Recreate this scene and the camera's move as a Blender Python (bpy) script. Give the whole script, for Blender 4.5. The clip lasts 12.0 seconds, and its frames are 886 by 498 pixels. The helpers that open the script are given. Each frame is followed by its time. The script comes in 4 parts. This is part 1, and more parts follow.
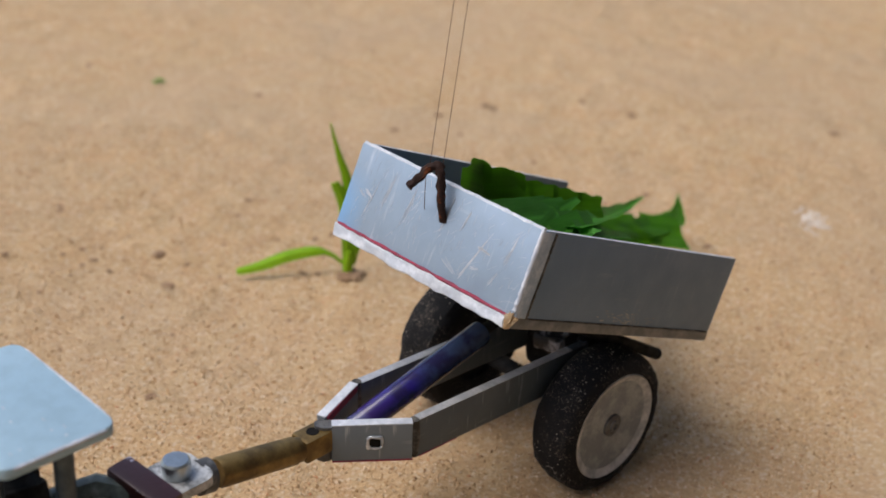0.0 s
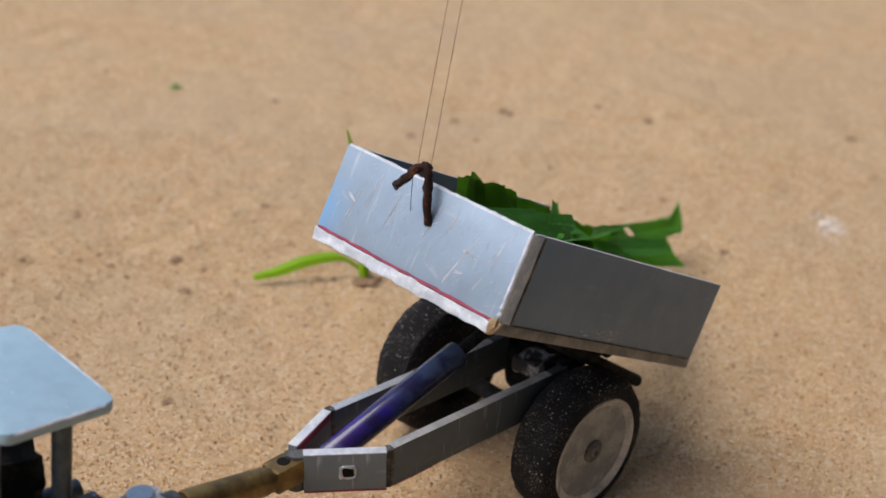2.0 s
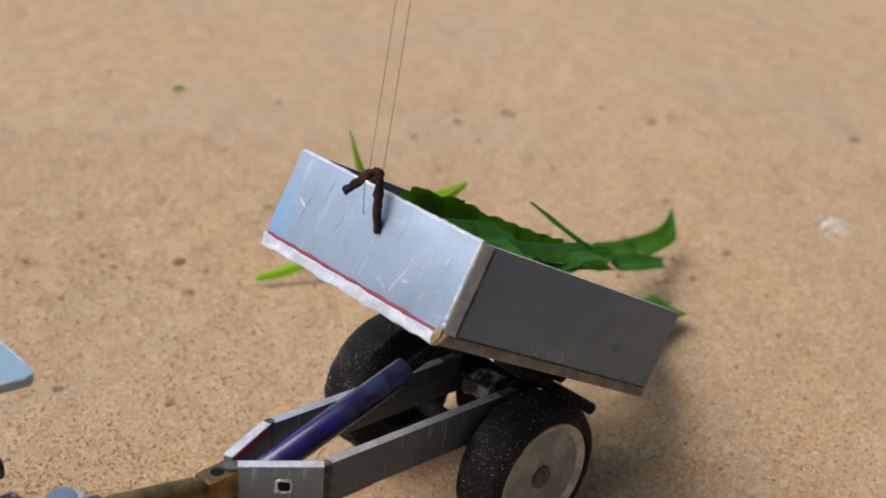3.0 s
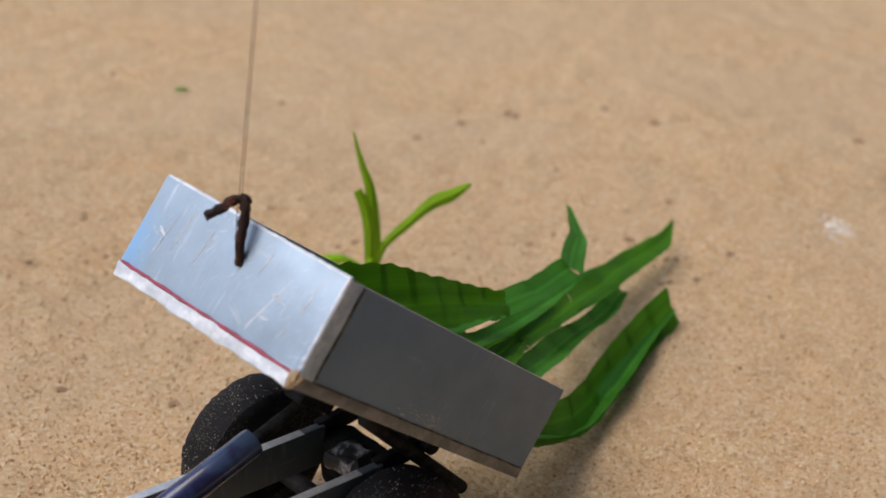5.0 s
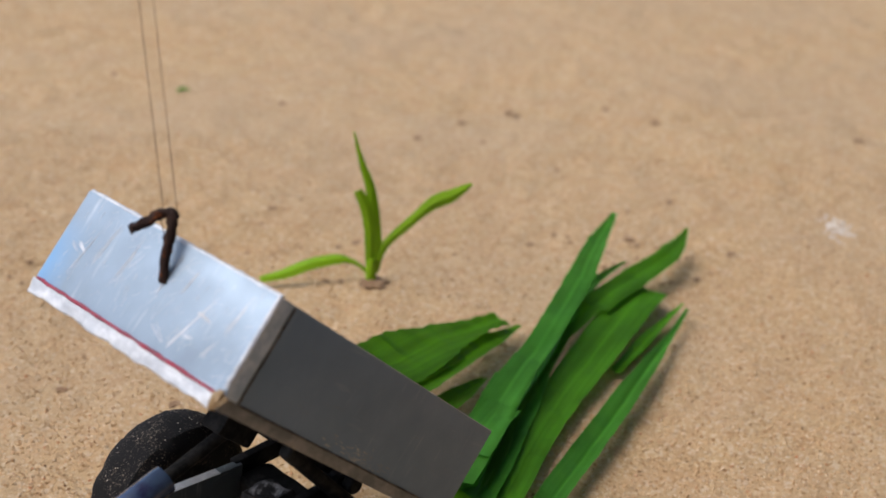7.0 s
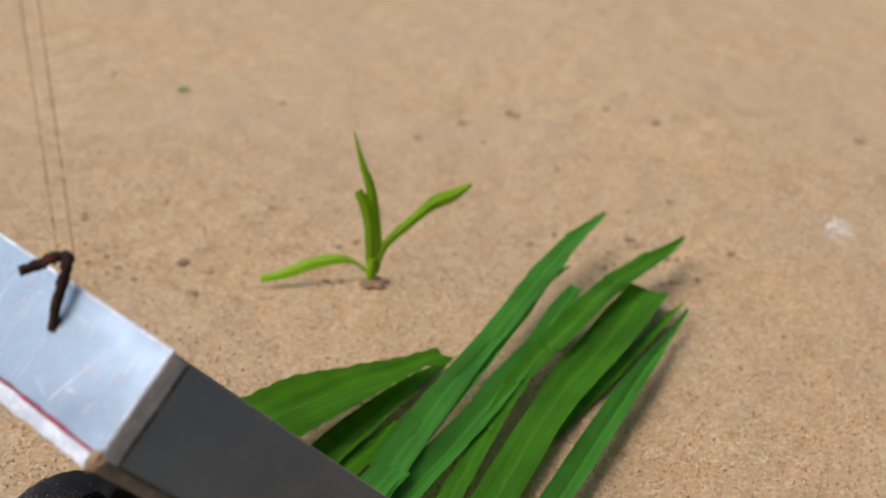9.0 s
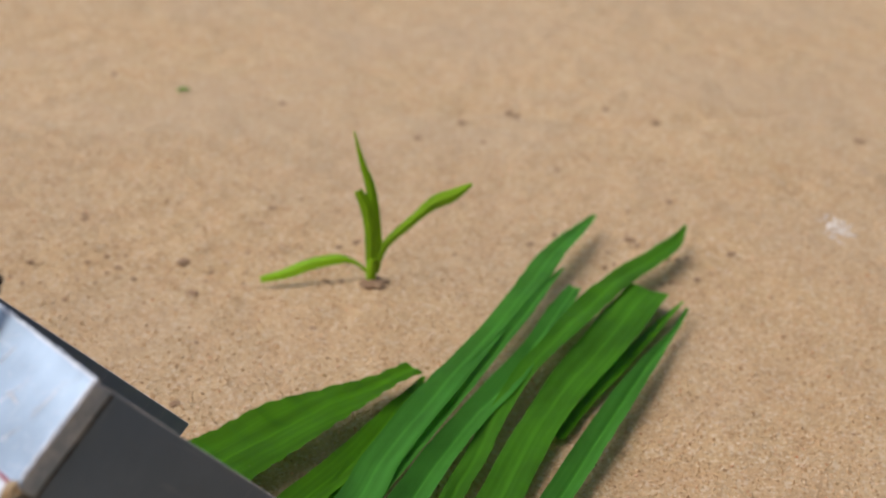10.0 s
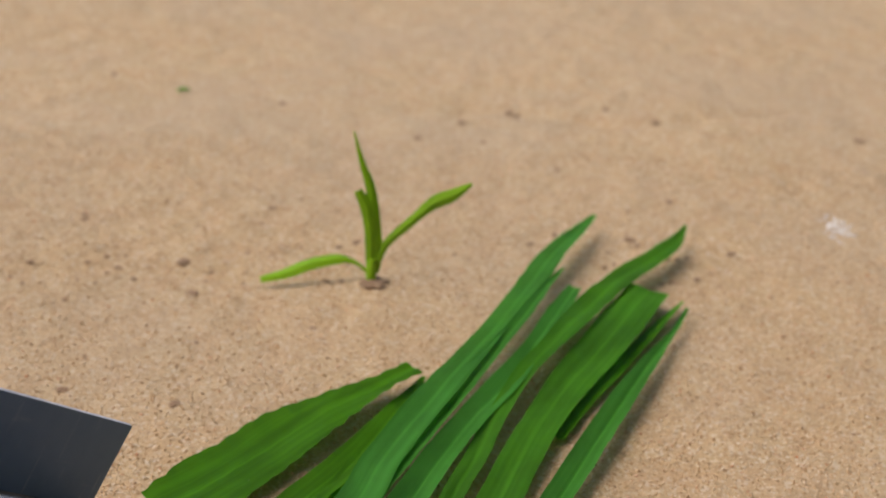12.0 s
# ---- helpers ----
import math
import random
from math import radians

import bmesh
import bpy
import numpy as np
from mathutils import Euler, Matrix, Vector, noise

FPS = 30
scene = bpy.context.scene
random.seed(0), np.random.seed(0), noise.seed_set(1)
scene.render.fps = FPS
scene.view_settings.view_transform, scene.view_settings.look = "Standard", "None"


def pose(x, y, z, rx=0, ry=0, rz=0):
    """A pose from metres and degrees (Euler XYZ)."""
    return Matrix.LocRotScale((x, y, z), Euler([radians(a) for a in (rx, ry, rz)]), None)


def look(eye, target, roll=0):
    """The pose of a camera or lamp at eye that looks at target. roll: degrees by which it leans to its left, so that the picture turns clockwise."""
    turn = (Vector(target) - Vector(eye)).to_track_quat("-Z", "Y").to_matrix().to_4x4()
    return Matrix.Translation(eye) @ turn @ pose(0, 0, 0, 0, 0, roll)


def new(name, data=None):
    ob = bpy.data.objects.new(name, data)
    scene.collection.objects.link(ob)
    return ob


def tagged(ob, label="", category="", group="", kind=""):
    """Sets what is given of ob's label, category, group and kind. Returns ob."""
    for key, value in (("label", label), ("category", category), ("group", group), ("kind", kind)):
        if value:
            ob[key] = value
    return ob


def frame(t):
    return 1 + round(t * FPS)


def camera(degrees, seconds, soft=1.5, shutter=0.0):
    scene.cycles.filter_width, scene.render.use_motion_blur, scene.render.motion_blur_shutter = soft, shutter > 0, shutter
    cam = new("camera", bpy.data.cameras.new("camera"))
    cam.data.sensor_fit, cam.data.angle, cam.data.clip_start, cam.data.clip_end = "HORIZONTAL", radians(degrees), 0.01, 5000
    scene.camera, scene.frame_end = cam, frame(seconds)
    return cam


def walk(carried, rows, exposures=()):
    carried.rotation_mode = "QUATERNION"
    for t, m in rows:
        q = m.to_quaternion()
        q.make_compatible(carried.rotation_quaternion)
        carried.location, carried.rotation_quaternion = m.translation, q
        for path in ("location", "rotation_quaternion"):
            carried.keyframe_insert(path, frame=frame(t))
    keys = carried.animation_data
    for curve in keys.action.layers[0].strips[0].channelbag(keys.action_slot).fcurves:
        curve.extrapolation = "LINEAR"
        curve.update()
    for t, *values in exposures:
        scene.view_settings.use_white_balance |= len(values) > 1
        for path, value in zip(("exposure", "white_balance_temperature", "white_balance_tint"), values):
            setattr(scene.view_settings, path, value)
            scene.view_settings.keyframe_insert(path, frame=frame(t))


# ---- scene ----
CM = 0.01
LENS = 33.3
cam = camera(LENS, 12.0, 1.7)
EYE = Vector((0, 0, 36.95)) * CM
AIM = EYE + Vector((0, math.cos(radians(27.71)), -math.sin(radians(27.71))))
REST = look(EYE, AIM, 2.77)
# seconds, turn to the right and downwards, in thousandths of the focal length
DRIFT = [(0, 15.8, 5.3), (0.5, 12.0, 4.2), (1, 8.8, 3.05), (1.5, 6.5, 2.3), (2, 4.8, 1.5), (2.5, 3.4, 1.15), (3, 2.9, 0.8),
         (5, 0.6, 0.2), (5.5, 0.4, 0.2), (6, 0.2, 0), (7, 0.2, 0), (9, 0, 0), (12, 0, 0)]
cam.data.dof.use_dof = True
cam.data.dof.focus_distance = 0.54
cam.data.dof.aperture_fstop = 10.5
walk(cam, [(t, REST @ pose(0, 0, 0, -math.degrees(b / 1000), -math.degrees(a / 1000), 0)) for t, a, b in DRIFT])

# ---------------------------------------------------------------- light
world = bpy.data.worlds.new("sky")
scene.world = world
world.use_nodes = True
wn = world.node_tree.nodes
wn.clear()
sky = wn.new("ShaderNodeTexSky")
sky.sky_type = "NISHITA"
sky.sun_disc = False
sky.sun_elevation = radians(58)
sky.sun_rotation = radians(250)
sky.dust_density = 3.0
sky.ozone_density = 1.0
bg = wn.new("ShaderNodeBackground")
bg.inputs["Strength"].default_value = 0.130
wo = wn.new("ShaderNodeOutputWorld")
world.node_tree.links.new(sky.outputs[0], bg.inputs[0])
world.node_tree.links.new(bg.outputs[0], wo.inputs[0])
sun = new("sun", bpy.data.lights.new("sun", "SUN"))
sun.data.energy = 1.45
sun.data.angle = radians(42)
sun.data.color = (1.0, 0.95, 0.87)
sun.matrix_world = look((-0.8, 0.1, 1.25), (0, 0, 0))
scene.view_settings.exposure = 0.345


# ---------------------------------------------------------------- materials
def mat(name, colour, rough=0.6, metal=0.0, spec=0.5):
    m = bpy.data.materials.new(name)
    m.use_nodes = True
    b = m.node_tree.nodes["Principled BSDF"]
    b.inputs["Base Color"].default_value = (*colour, 1)
    b.inputs["Roughness"].default_value = rough
    b.inputs["Metallic"].default_value = metal
    b.inputs["Specular IOR Level"].default_value = spec
    return m, m.node_tree, b


def node(nt, kind, **values):
    n = nt.nodes.new(kind)
    for k, v in values.items():
        n.inputs[k.replace("_", " ")].default_value = v
    return n


def coords(nt, stretch=(1, 1, 1)):
    tc = nt.nodes.new("ShaderNodeTexCoord")
    mp = node(nt, "ShaderNodeMapping", Scale=stretch)
    nt.links.new(tc.outputs["Object"], mp.inputs["Vector"])
    return mp.outputs[0]


def noise_tex(nt, vec, scale, detail=4.0, rough=0.55):
    n = node(nt, "ShaderNodeTexNoise", Scale=scale, Detail=detail, Roughness=rough)
    nt.links.new(vec, n.inputs["Vector"])
    return n.outputs["Fac"]


def ramp(nt, fac, stops):
    r = nt.nodes.new("ShaderNodeValToRGB")
    el = r.color_ramp.elements
    while len(el) < len(stops):
        el.new(0.5)
    for e, (p, c) in zip(el, stops):
        e.position = p
        e.color = (*c, 1) if len(c) == 3 else c
    nt.links.new(fac, r.inputs[0])
    return r.outputs[0]


def mix(nt, fac, a, b, blend="MIX"):
    m = nt.nodes.new("ShaderNodeMix")
    m.data_type, m.blend_type = "RGBA", blend
    for sock, v in ((m.inputs[0], fac), (m.inputs[6], a), (m.inputs[7], b)):
        if isinstance(v, (int, float)):
            sock.default_value = v
        elif isinstance(v, tuple):
            sock.default_value = (*v, 1)
        else:
            nt.links.new(v, sock)
    return m.outputs[2]


def bump(nt, bsdf, height, strength, distance):
    b = node(nt, "ShaderNodeBump", Strength=strength, Distance=distance)
    nt.links.new(height, b.inputs["Height"])
    nt.links.new(b.outputs[0], bsdf.inputs["Normal"])


def grey(v):
    return (v, v, v)


def sand_material():
    m, nt, b = mat("sand", (0.5, 0.33, 0.2), 0.95, 0, 0.15)
    v = coords(nt)
    fine = noise_tex(nt, v, 600, 4, 0.7)
    speck = noise_tex(nt, v, 420, 2, 0.7)
    mid = noise_tex(nt, v, 60, 4)
    broad = noise_tex(nt, v, 7, 4)
    c = ramp(nt, fine, [(0.22, (0.345, 0.225, 0.112)), (0.5, (0.518, 0.372, 0.202)), (0.78, (0.715, 0.55, 0.345))])
    c = mix(nt, ramp(nt, broad, [(0.35, grey(0)), (0.65, grey(0.6))]), c, (0.52, 0.385, 0.225))
    c = mix(nt, ramp(nt, mid, [(0.32, grey(0.42)), (0.56, grey(0))]), c, (0.50, 0.28, 0.14))
    damp = noise_tex(nt, v, 22, 5, 0.65)
    c = mix(nt, ramp(nt, damp, [(0.44, grey(0)), (0.62, grey(0.42))]), c, (0.505, 0.338, 0.19))
    c = mix(nt, ramp(nt, speck, [(0.23, grey(0.25)), (0.29, grey(0))]), c, (0.32, 0.20, 0.11))
    cell = node(nt, "ShaderNodeTexVoronoi", Scale=620.0)
    nt.links.new(v, cell.inputs["Vector"])
    bw = nt.nodes.new("ShaderNodeSeparateColor")
    nt.links.new(cell.outputs["Color"], bw.inputs[0])
    grit = ramp(nt, bw.outputs[0], [(0.0, (0.26, 0.16, 0.10)), (0.12, (0.43, 0.28, 0.15)), (0.4, (0.56, 0.37, 0.21)), (0.65, (0.57, 0.37, 0.20)), (0.85, (0.66, 0.52, 0.38)), (1.0, (0.74, 0.64, 0.52))])
    c = mix(nt, 0.42, c, grit)
    hue = noise_tex(nt, v, 4.5, 3)
    c = mix(nt, ramp(nt, hue, [(0.4, grey(0)), (0.65, grey(0.5))]), c, (0.47, 0.36, 0.25))
    nt.links.new(c, b.inputs["Base Color"])
    bump(nt, b, mix(nt, 0.4, fine, mid), 0.9, 0.002)
    return m


def grain_material():
    m, nt, b = mat("sand_grain", (0.5, 0.33, 0.2), 0.8, 0, 0.3)
    g = nt.nodes.new("ShaderNodeNewGeometry")
    c = ramp(nt, g.outputs["Random Per Island"], [(0.0, (0.20, 0.11, 0.06)), (0.03, (0.46, 0.28, 0.145)), (0.3, (0.57, 0.385, 0.21)), (0.7, (0.68, 0.47, 0.28)), (0.93, (0.82, 0.68, 0.50)), (1.0, (0.60, 0.27, 0.13))])
    nt.links.new(c, b.inputs["Base Color"])
    return m


def aluminium_material(name, tint, rough, scratch, metal=0.85, corner_blue=None):
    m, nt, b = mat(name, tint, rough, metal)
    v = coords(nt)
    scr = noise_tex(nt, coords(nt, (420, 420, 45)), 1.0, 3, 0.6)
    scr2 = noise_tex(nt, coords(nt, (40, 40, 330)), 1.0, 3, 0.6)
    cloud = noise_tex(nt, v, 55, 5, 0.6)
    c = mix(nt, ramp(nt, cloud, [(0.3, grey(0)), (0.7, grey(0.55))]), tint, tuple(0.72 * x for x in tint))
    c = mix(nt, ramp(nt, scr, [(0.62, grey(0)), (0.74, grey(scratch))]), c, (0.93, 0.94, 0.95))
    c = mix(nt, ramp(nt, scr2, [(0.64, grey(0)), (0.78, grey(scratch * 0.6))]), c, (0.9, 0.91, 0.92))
    # blends to another colour towards the left low corner
    if corner_blue:
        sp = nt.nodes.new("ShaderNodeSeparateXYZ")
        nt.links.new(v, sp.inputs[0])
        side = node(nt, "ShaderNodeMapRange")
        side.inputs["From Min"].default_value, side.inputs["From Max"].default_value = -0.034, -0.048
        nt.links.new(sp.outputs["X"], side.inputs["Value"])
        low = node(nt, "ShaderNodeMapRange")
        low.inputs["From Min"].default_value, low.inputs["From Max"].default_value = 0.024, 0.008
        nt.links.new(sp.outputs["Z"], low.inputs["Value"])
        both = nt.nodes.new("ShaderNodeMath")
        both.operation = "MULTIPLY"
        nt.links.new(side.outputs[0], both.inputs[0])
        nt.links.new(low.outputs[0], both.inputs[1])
        c = mix(nt, both.outputs[0], c, corner_blue)
    nt.links.new(c, b.inputs["Base Color"])
    r = ramp(nt, cloud, [(0.3, grey(rough - 0.08)), (0.7, grey(rough + 0.12))])
    nt.links.new(r, b.inputs["Roughness"])
    bump(nt, b, scr, 0.25, 0.0002)
    return m


def worn_material(name, colour, other, rough=0.5, metal=0.0, scale=90, lo=0.45, hi=0.6, depth=0.0004):
    m, nt, b = mat(name, colour, rough, metal)
    v = coords(nt)
    n = noise_tex(nt, v, scale, 5, 0.65)
    n2 = noise_tex(nt, v, scale * 6, 3, 0.6)
    c = mix(nt, ramp(nt, n, [(lo, grey(0)), (hi, grey(1))]), colour, other)
    c = mix(nt, ramp(nt, n2, [(0.35, grey(0.3)), (0.6, grey(0))]), c, tuple(0.7 * x for x in colour))
    nt.links.new(c, b.inputs["Base Color"])
    bump(nt, b, mix(nt, 0.5, n, n2), 0.5, depth)
    return m


def rubber_material():
    m, nt, b = mat("tyre_rubber", (0.012, 0.012, 0.014), 0.85, 0, 0.2)
    v = coords(nt)
    dust = noise_tex(nt, v, 1300, 3, 0.75)
    patch = noise_tex(nt, v, 70, 4)
    f = nt.nodes.new("ShaderNodeMath")
    f.operation = "MULTIPLY"
    nt.links.new(ramp(nt, dust, [(0.585, grey(0)), (0.66, grey(0.9))]), f.inputs[0])
    nt.links.new(ramp(nt, patch, [(0.42, grey(0.03)), (0.60, grey(1))]), f.inputs[1])
    c = mix(nt, f.outputs[0], (0.010, 0.010, 0.012), (0.30, 0.25, 0.20))
    c = mix(nt, ramp(nt, patch, [(0.55, grey(0)), (0.8, grey(0.2))]), c, (0.11, 0.10, 0.085))
    nt.links.new(c, b.inputs["Base Color"])
    bump(nt, b, mix(nt, 0.5, dust, patch), 0.6, 0.0008)
    return m


def leaf_material(name, dark, light, rough=0.5, through_light=0.4, rib=0.3):
    """Parallel-veined leaf; its map runs in metres across and along the blade."""
    m, nt, b = mat(name, dark, rough, 0, 0.28)
    tc = nt.nodes.new("ShaderNodeTexCoord")

    def mapped(stretch):
        mp = node(nt, "ShaderNodeMapping", Scale=stretch)
        nt.links.new(tc.outputs["UV"], mp.inputs["Vector"])
        return mp.outputs[0]
    vein = noise_tex(nt, mapped((900, 7, 1)), 1.0, 3, 0.6)
    stripe = noise_tex(nt, mapped((330, 4, 1)), 1.0, 2, 0.5)
    blotch = noise_tex(nt, mapped((60, 22, 1)), 1.0, 4, 0.6)
    spots = noise_tex(nt, mapped((420, 420, 1)), 1.0, 2, 0.5)
    c = mix(nt, ramp(nt, stripe, [(0.3, grey(0)), (0.7, grey(1))]), dark, light)
    c = mix(nt, ramp(nt, vein, [(0.45, grey(0)), (0.75, grey(0.35))]), c, tuple(1.3 * x for x in light))
    c = mix(nt, ramp(nt, blotch, [(0.36, grey(0.55)), (0.6, grey(0))]), c, tuple(0.6 * x for x in dark))
    c = mix(nt, ramp(nt, spots, [(0.74, grey(0)), (0.8, grey(0.5))]), c, (0.30, 0.34, 0.14))
    sp = nt.nodes.new("ShaderNodeSeparateXYZ")
    nt.links.new(tc.outputs["UV"], sp.inputs[0])
    off = nt.nodes.new("ShaderNodeMath")
    off.operation = "ABSOLUTE"
    nt.links.new(sp.outputs["X"], off.inputs[0])
    mid = node(nt, "ShaderNodeMapRange")
    mid.inputs["From Min"].default_value, mid.inputs["From Max"].default_value, mid.inputs["To Min"].default_value, mid.inputs["To Max"].default_value = 0.0004, 0.0011, rib, 0
    nt.links.new(off.outputs[0], mid.inputs["Value"])
    c = mix(nt, mid.outputs[0], c, tuple(min(1, 1.6 * x) for x in light))
    nt.links.new(c, b.inputs["Base Color"])
    bump(nt, b, mix(nt, 0.5, vein, stripe), 0.45, 0.0004)
    tr = nt.nodes.new("ShaderNodeBsdfTranslucent")
    nt.links.new(mix(nt, 0.5, c, light), tr.inputs["Color"])
    ad = nt.nodes.new("ShaderNodeMixShader")
    ad.inputs[0].default_value = through_light
    nt.links.new(b.outputs[0], ad.inputs[1])
    nt.links.new(tr.outputs[0], ad.inputs[2])
    nt.links.new(ad.outputs[0], nt.nodes["Material Output"].inputs[0])
    return m


SAND = sand_material()
GRAIN = grain_material()
# the blue of the reflected sky is mixed into the front panel's tint
ALU_FRONT = aluminium_material("brushed_sky_aluminium", (0.335, 0.43, 0.555), 0.55, 0.3, 0.5, (0.24, 0.46, 0.76))
# darker, bluer copy for the sides: shade and dark reflections put into the colour
ALU_SIDE = aluminium_material("dull_shaded_aluminium", (0.155, 0.235, 0.35), 0.5, 0.10, 0.0)
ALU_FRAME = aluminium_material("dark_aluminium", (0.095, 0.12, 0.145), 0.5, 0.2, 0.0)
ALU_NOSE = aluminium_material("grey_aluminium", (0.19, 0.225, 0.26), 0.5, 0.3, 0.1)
PLATE = worn_material("dirty_bare_plate", (0.24, 0.25, 0.26), (0.62, 0.63, 0.65), 0.5, 0.3, 160, 0.42, 0.55)
ALU_EDGE = worn_material("sawn_aluminium", (0.55, 0.58, 0.63), (0.72, 0.74, 0.79), 0.4, 0.6, 150)
CHALK = worn_material("whitened_aluminium", (0.52, 0.56, 0.64), (0.70, 0.73, 0.80), 0.6, 0.2, 120)
BASE = worn_material("grey_base_plate", (0.15, 0.155, 0.16), (0.27, 0.26, 0.25), 0.55, 0.1, 80)
RED = worn_material("red_ink", (0.33, 0.02, 0.06), (0.20, 0.03, 0.06), 0.5, 0.1, 200)
GLUE = worn_material("brown_glue", (0.30, 0.19, 0.09), (0.45, 0.36, 0.24), 0.7, 0, 300, depth=0.001)
SEAM = worn_material("dark_seam", (0.035, 0.033, 0.03), (0.16, 0.15, 0.14), 0.7, 0.1, 260)
JOINT = worn_material("corner_filler", (0.38, 0.49, 0.64), (0.60, 0.68, 0.80), 0.6, 0.0, 170)
RUST = worn_material("rusted_iron", (0.035, 0.020, 0.017), (0.26, 0.075, 0.022), 0.7, 0.2, 170, 0.55, 0.66, 0.001)
RUBBER = rubber_material()
DUST = worn_material("tyre_dust", (0.30, 0.265, 0.225), (0.50, 0.46, 0.41), 0.9, 0, 300)
RIM = worn_material("grey_rim_paint", (0.25, 0.275, 0.295), (0.40, 0.42, 0.43), 0.55, 0.2, 110)
RIMEDGE = worn_material("bare_rim_edge", (0.36, 0.37, 0.38), (0.66, 0.66, 0.66), 0.5, 0.3, 130, 0.4, 0.6)
HUB = worn_material("dark_hub", (0.085, 0.085, 0.09), (0.17, 0.17, 0.17), 0.5, 0.4, 200)
BLACK = worn_material("black_iron", (0.009, 0.010, 0.012), (0.03, 0.03, 0.031), 0.45, 0.3, 120)
SOLDER = worn_material("smeared_solder", (0.02, 0.02, 0.022), (0.42, 0.42, 0.45), 0.5, 0.2, 130, 0.48, 0.6, 0.001)
# near-black colour for the shade inside the holes
HOLE_SHADE = worn_material("hole_shade", (0.006, 0.005, 0.005), (0.012, 0.010, 0.009), 0.95, 0, 200)
STEEL = worn_material("grey_post_steel", (0.05, 0.07, 0.09), (0.09, 0.115, 0.135), 0.4, 0.4, 80)
ZINC = worn_material("zinc_bolt", (0.55, 0.60, 0.63), (0.42, 0.46, 0.48), 0.28, 0.9, 100, depth=0.0001)
PIPE = worn_material("grey_green_pipe", (0.10, 0.125, 0.115), (0.22, 0.25, 0.24), 0.4, 0.3, 90)
BRASS = worn_material("old_brass", (0.27, 0.18, 0.065), (0.13, 0.085, 0.035), 0.42, 0.75, 60)
MAROON = worn_material("maroon_paint", (0.060, 0.022, 0.024), (0.40, 0.37, 0.46), 0.3, 0.1, 75, 0.54, 0.57)
ROOF = worn_material("pale_blue_enamel", (0.36, 0.53, 0.66), (0.38, 0.55, 0.68), 0.35, 0.1, 25, depth=0.0001)


def tube_material():
    m, nt, b = mat("blue_plastic_tube", (0.03, 0.03, 0.25), 0.22, 0, 0.5)
    v = coords(nt)
    tc = nt.nodes.new("ShaderNodeTexCoord")
    sp = nt.nodes.new("ShaderNodeSeparateXYZ")
    nt.links.new(tc.outputs["Object"], sp.inputs[0])
    n = noise_tex(nt, v, 90, 4)
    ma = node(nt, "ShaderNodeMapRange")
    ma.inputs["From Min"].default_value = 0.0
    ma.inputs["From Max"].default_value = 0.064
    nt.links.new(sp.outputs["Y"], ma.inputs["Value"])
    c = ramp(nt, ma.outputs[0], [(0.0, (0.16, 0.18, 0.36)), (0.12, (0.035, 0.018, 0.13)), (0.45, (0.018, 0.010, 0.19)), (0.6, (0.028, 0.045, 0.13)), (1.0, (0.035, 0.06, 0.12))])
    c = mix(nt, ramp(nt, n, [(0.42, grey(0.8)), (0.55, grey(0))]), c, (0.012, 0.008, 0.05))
    nt.links.new(c, b.inputs["Base Color"])
    b.inputs["Coat Weight"].default_value = 0.4
    return m


TUBE = tube_material()
LEAF = leaf_material("leaf_green", (0.095, 0.30, 0.012), (0.15, 0.44, 0.026))
LEAF_BLUE = leaf_material("leaf_blue_green", (0.09, 0.32, 0.035), (0.15, 0.49, 0.075))
LEAF_DARK = leaf_material("leaf_dark_green", (0.09, 0.27, 0.005), (0.145, 0.41, 0.010))
SPROUT = leaf_material("sprout_green", (0.23, 0.46, 0.008), (0.35, 0.60, 0.02), 0.45, 0.35, 0.2)
for dull in (BLACK, HOLE_SHADE, RUST):
    dull.node_tree.nodes["Principled BSDF"].inputs["Specular IOR Level"].default_value = 0.15
    dull.node_tree.nodes["Principled BSDF"].inputs["Roughness"].default_value = 0.75
EARTH = worn_material("dark_earth", (0.25, 0.15, 0.085), (0.36, 0.235, 0.14), 0.95, 0, 300, depth=0.001)
LIME = worn_material("white_lime", (0.68, 0.62, 0.56), (0.56, 0.44, 0.33), 0.95, 0, 160, 0.45, 0.65, depth=0.001)
THREAD = worn_material("brown_thread", (0.10, 0.045, 0.02), (0.16, 0.08, 0.04), 0.7, 0, 400)
# for the added wall that blocks sky light
WALL = worn_material("dark_light_blocker", (0.05, 0.05, 0.052), (0.07, 0.068, 0.066), 0.9, 0, 3)


# ---------------------------------------------------------------- mesh helpers (all in centimetres)
def part(name, bm, material, parent=None, label="", smooth=True):
    bmesh.ops.scale(bm, vec=(CM, CM, CM), verts=bm.verts)
    me = bpy.data.meshes.new(name)
    bm.to_mesh(me)
    bm.free()
    for mt in (material if isinstance(material, (list, tuple)) else [material]):
        me.materials.append(mt)
    if smooth:
        me.shade_smooth()
        me.set_sharp_from_angle(angle=radians(32))
    ob = new(name, me)
    if parent:
        ob.parent = parent
    return tagged(ob, label)


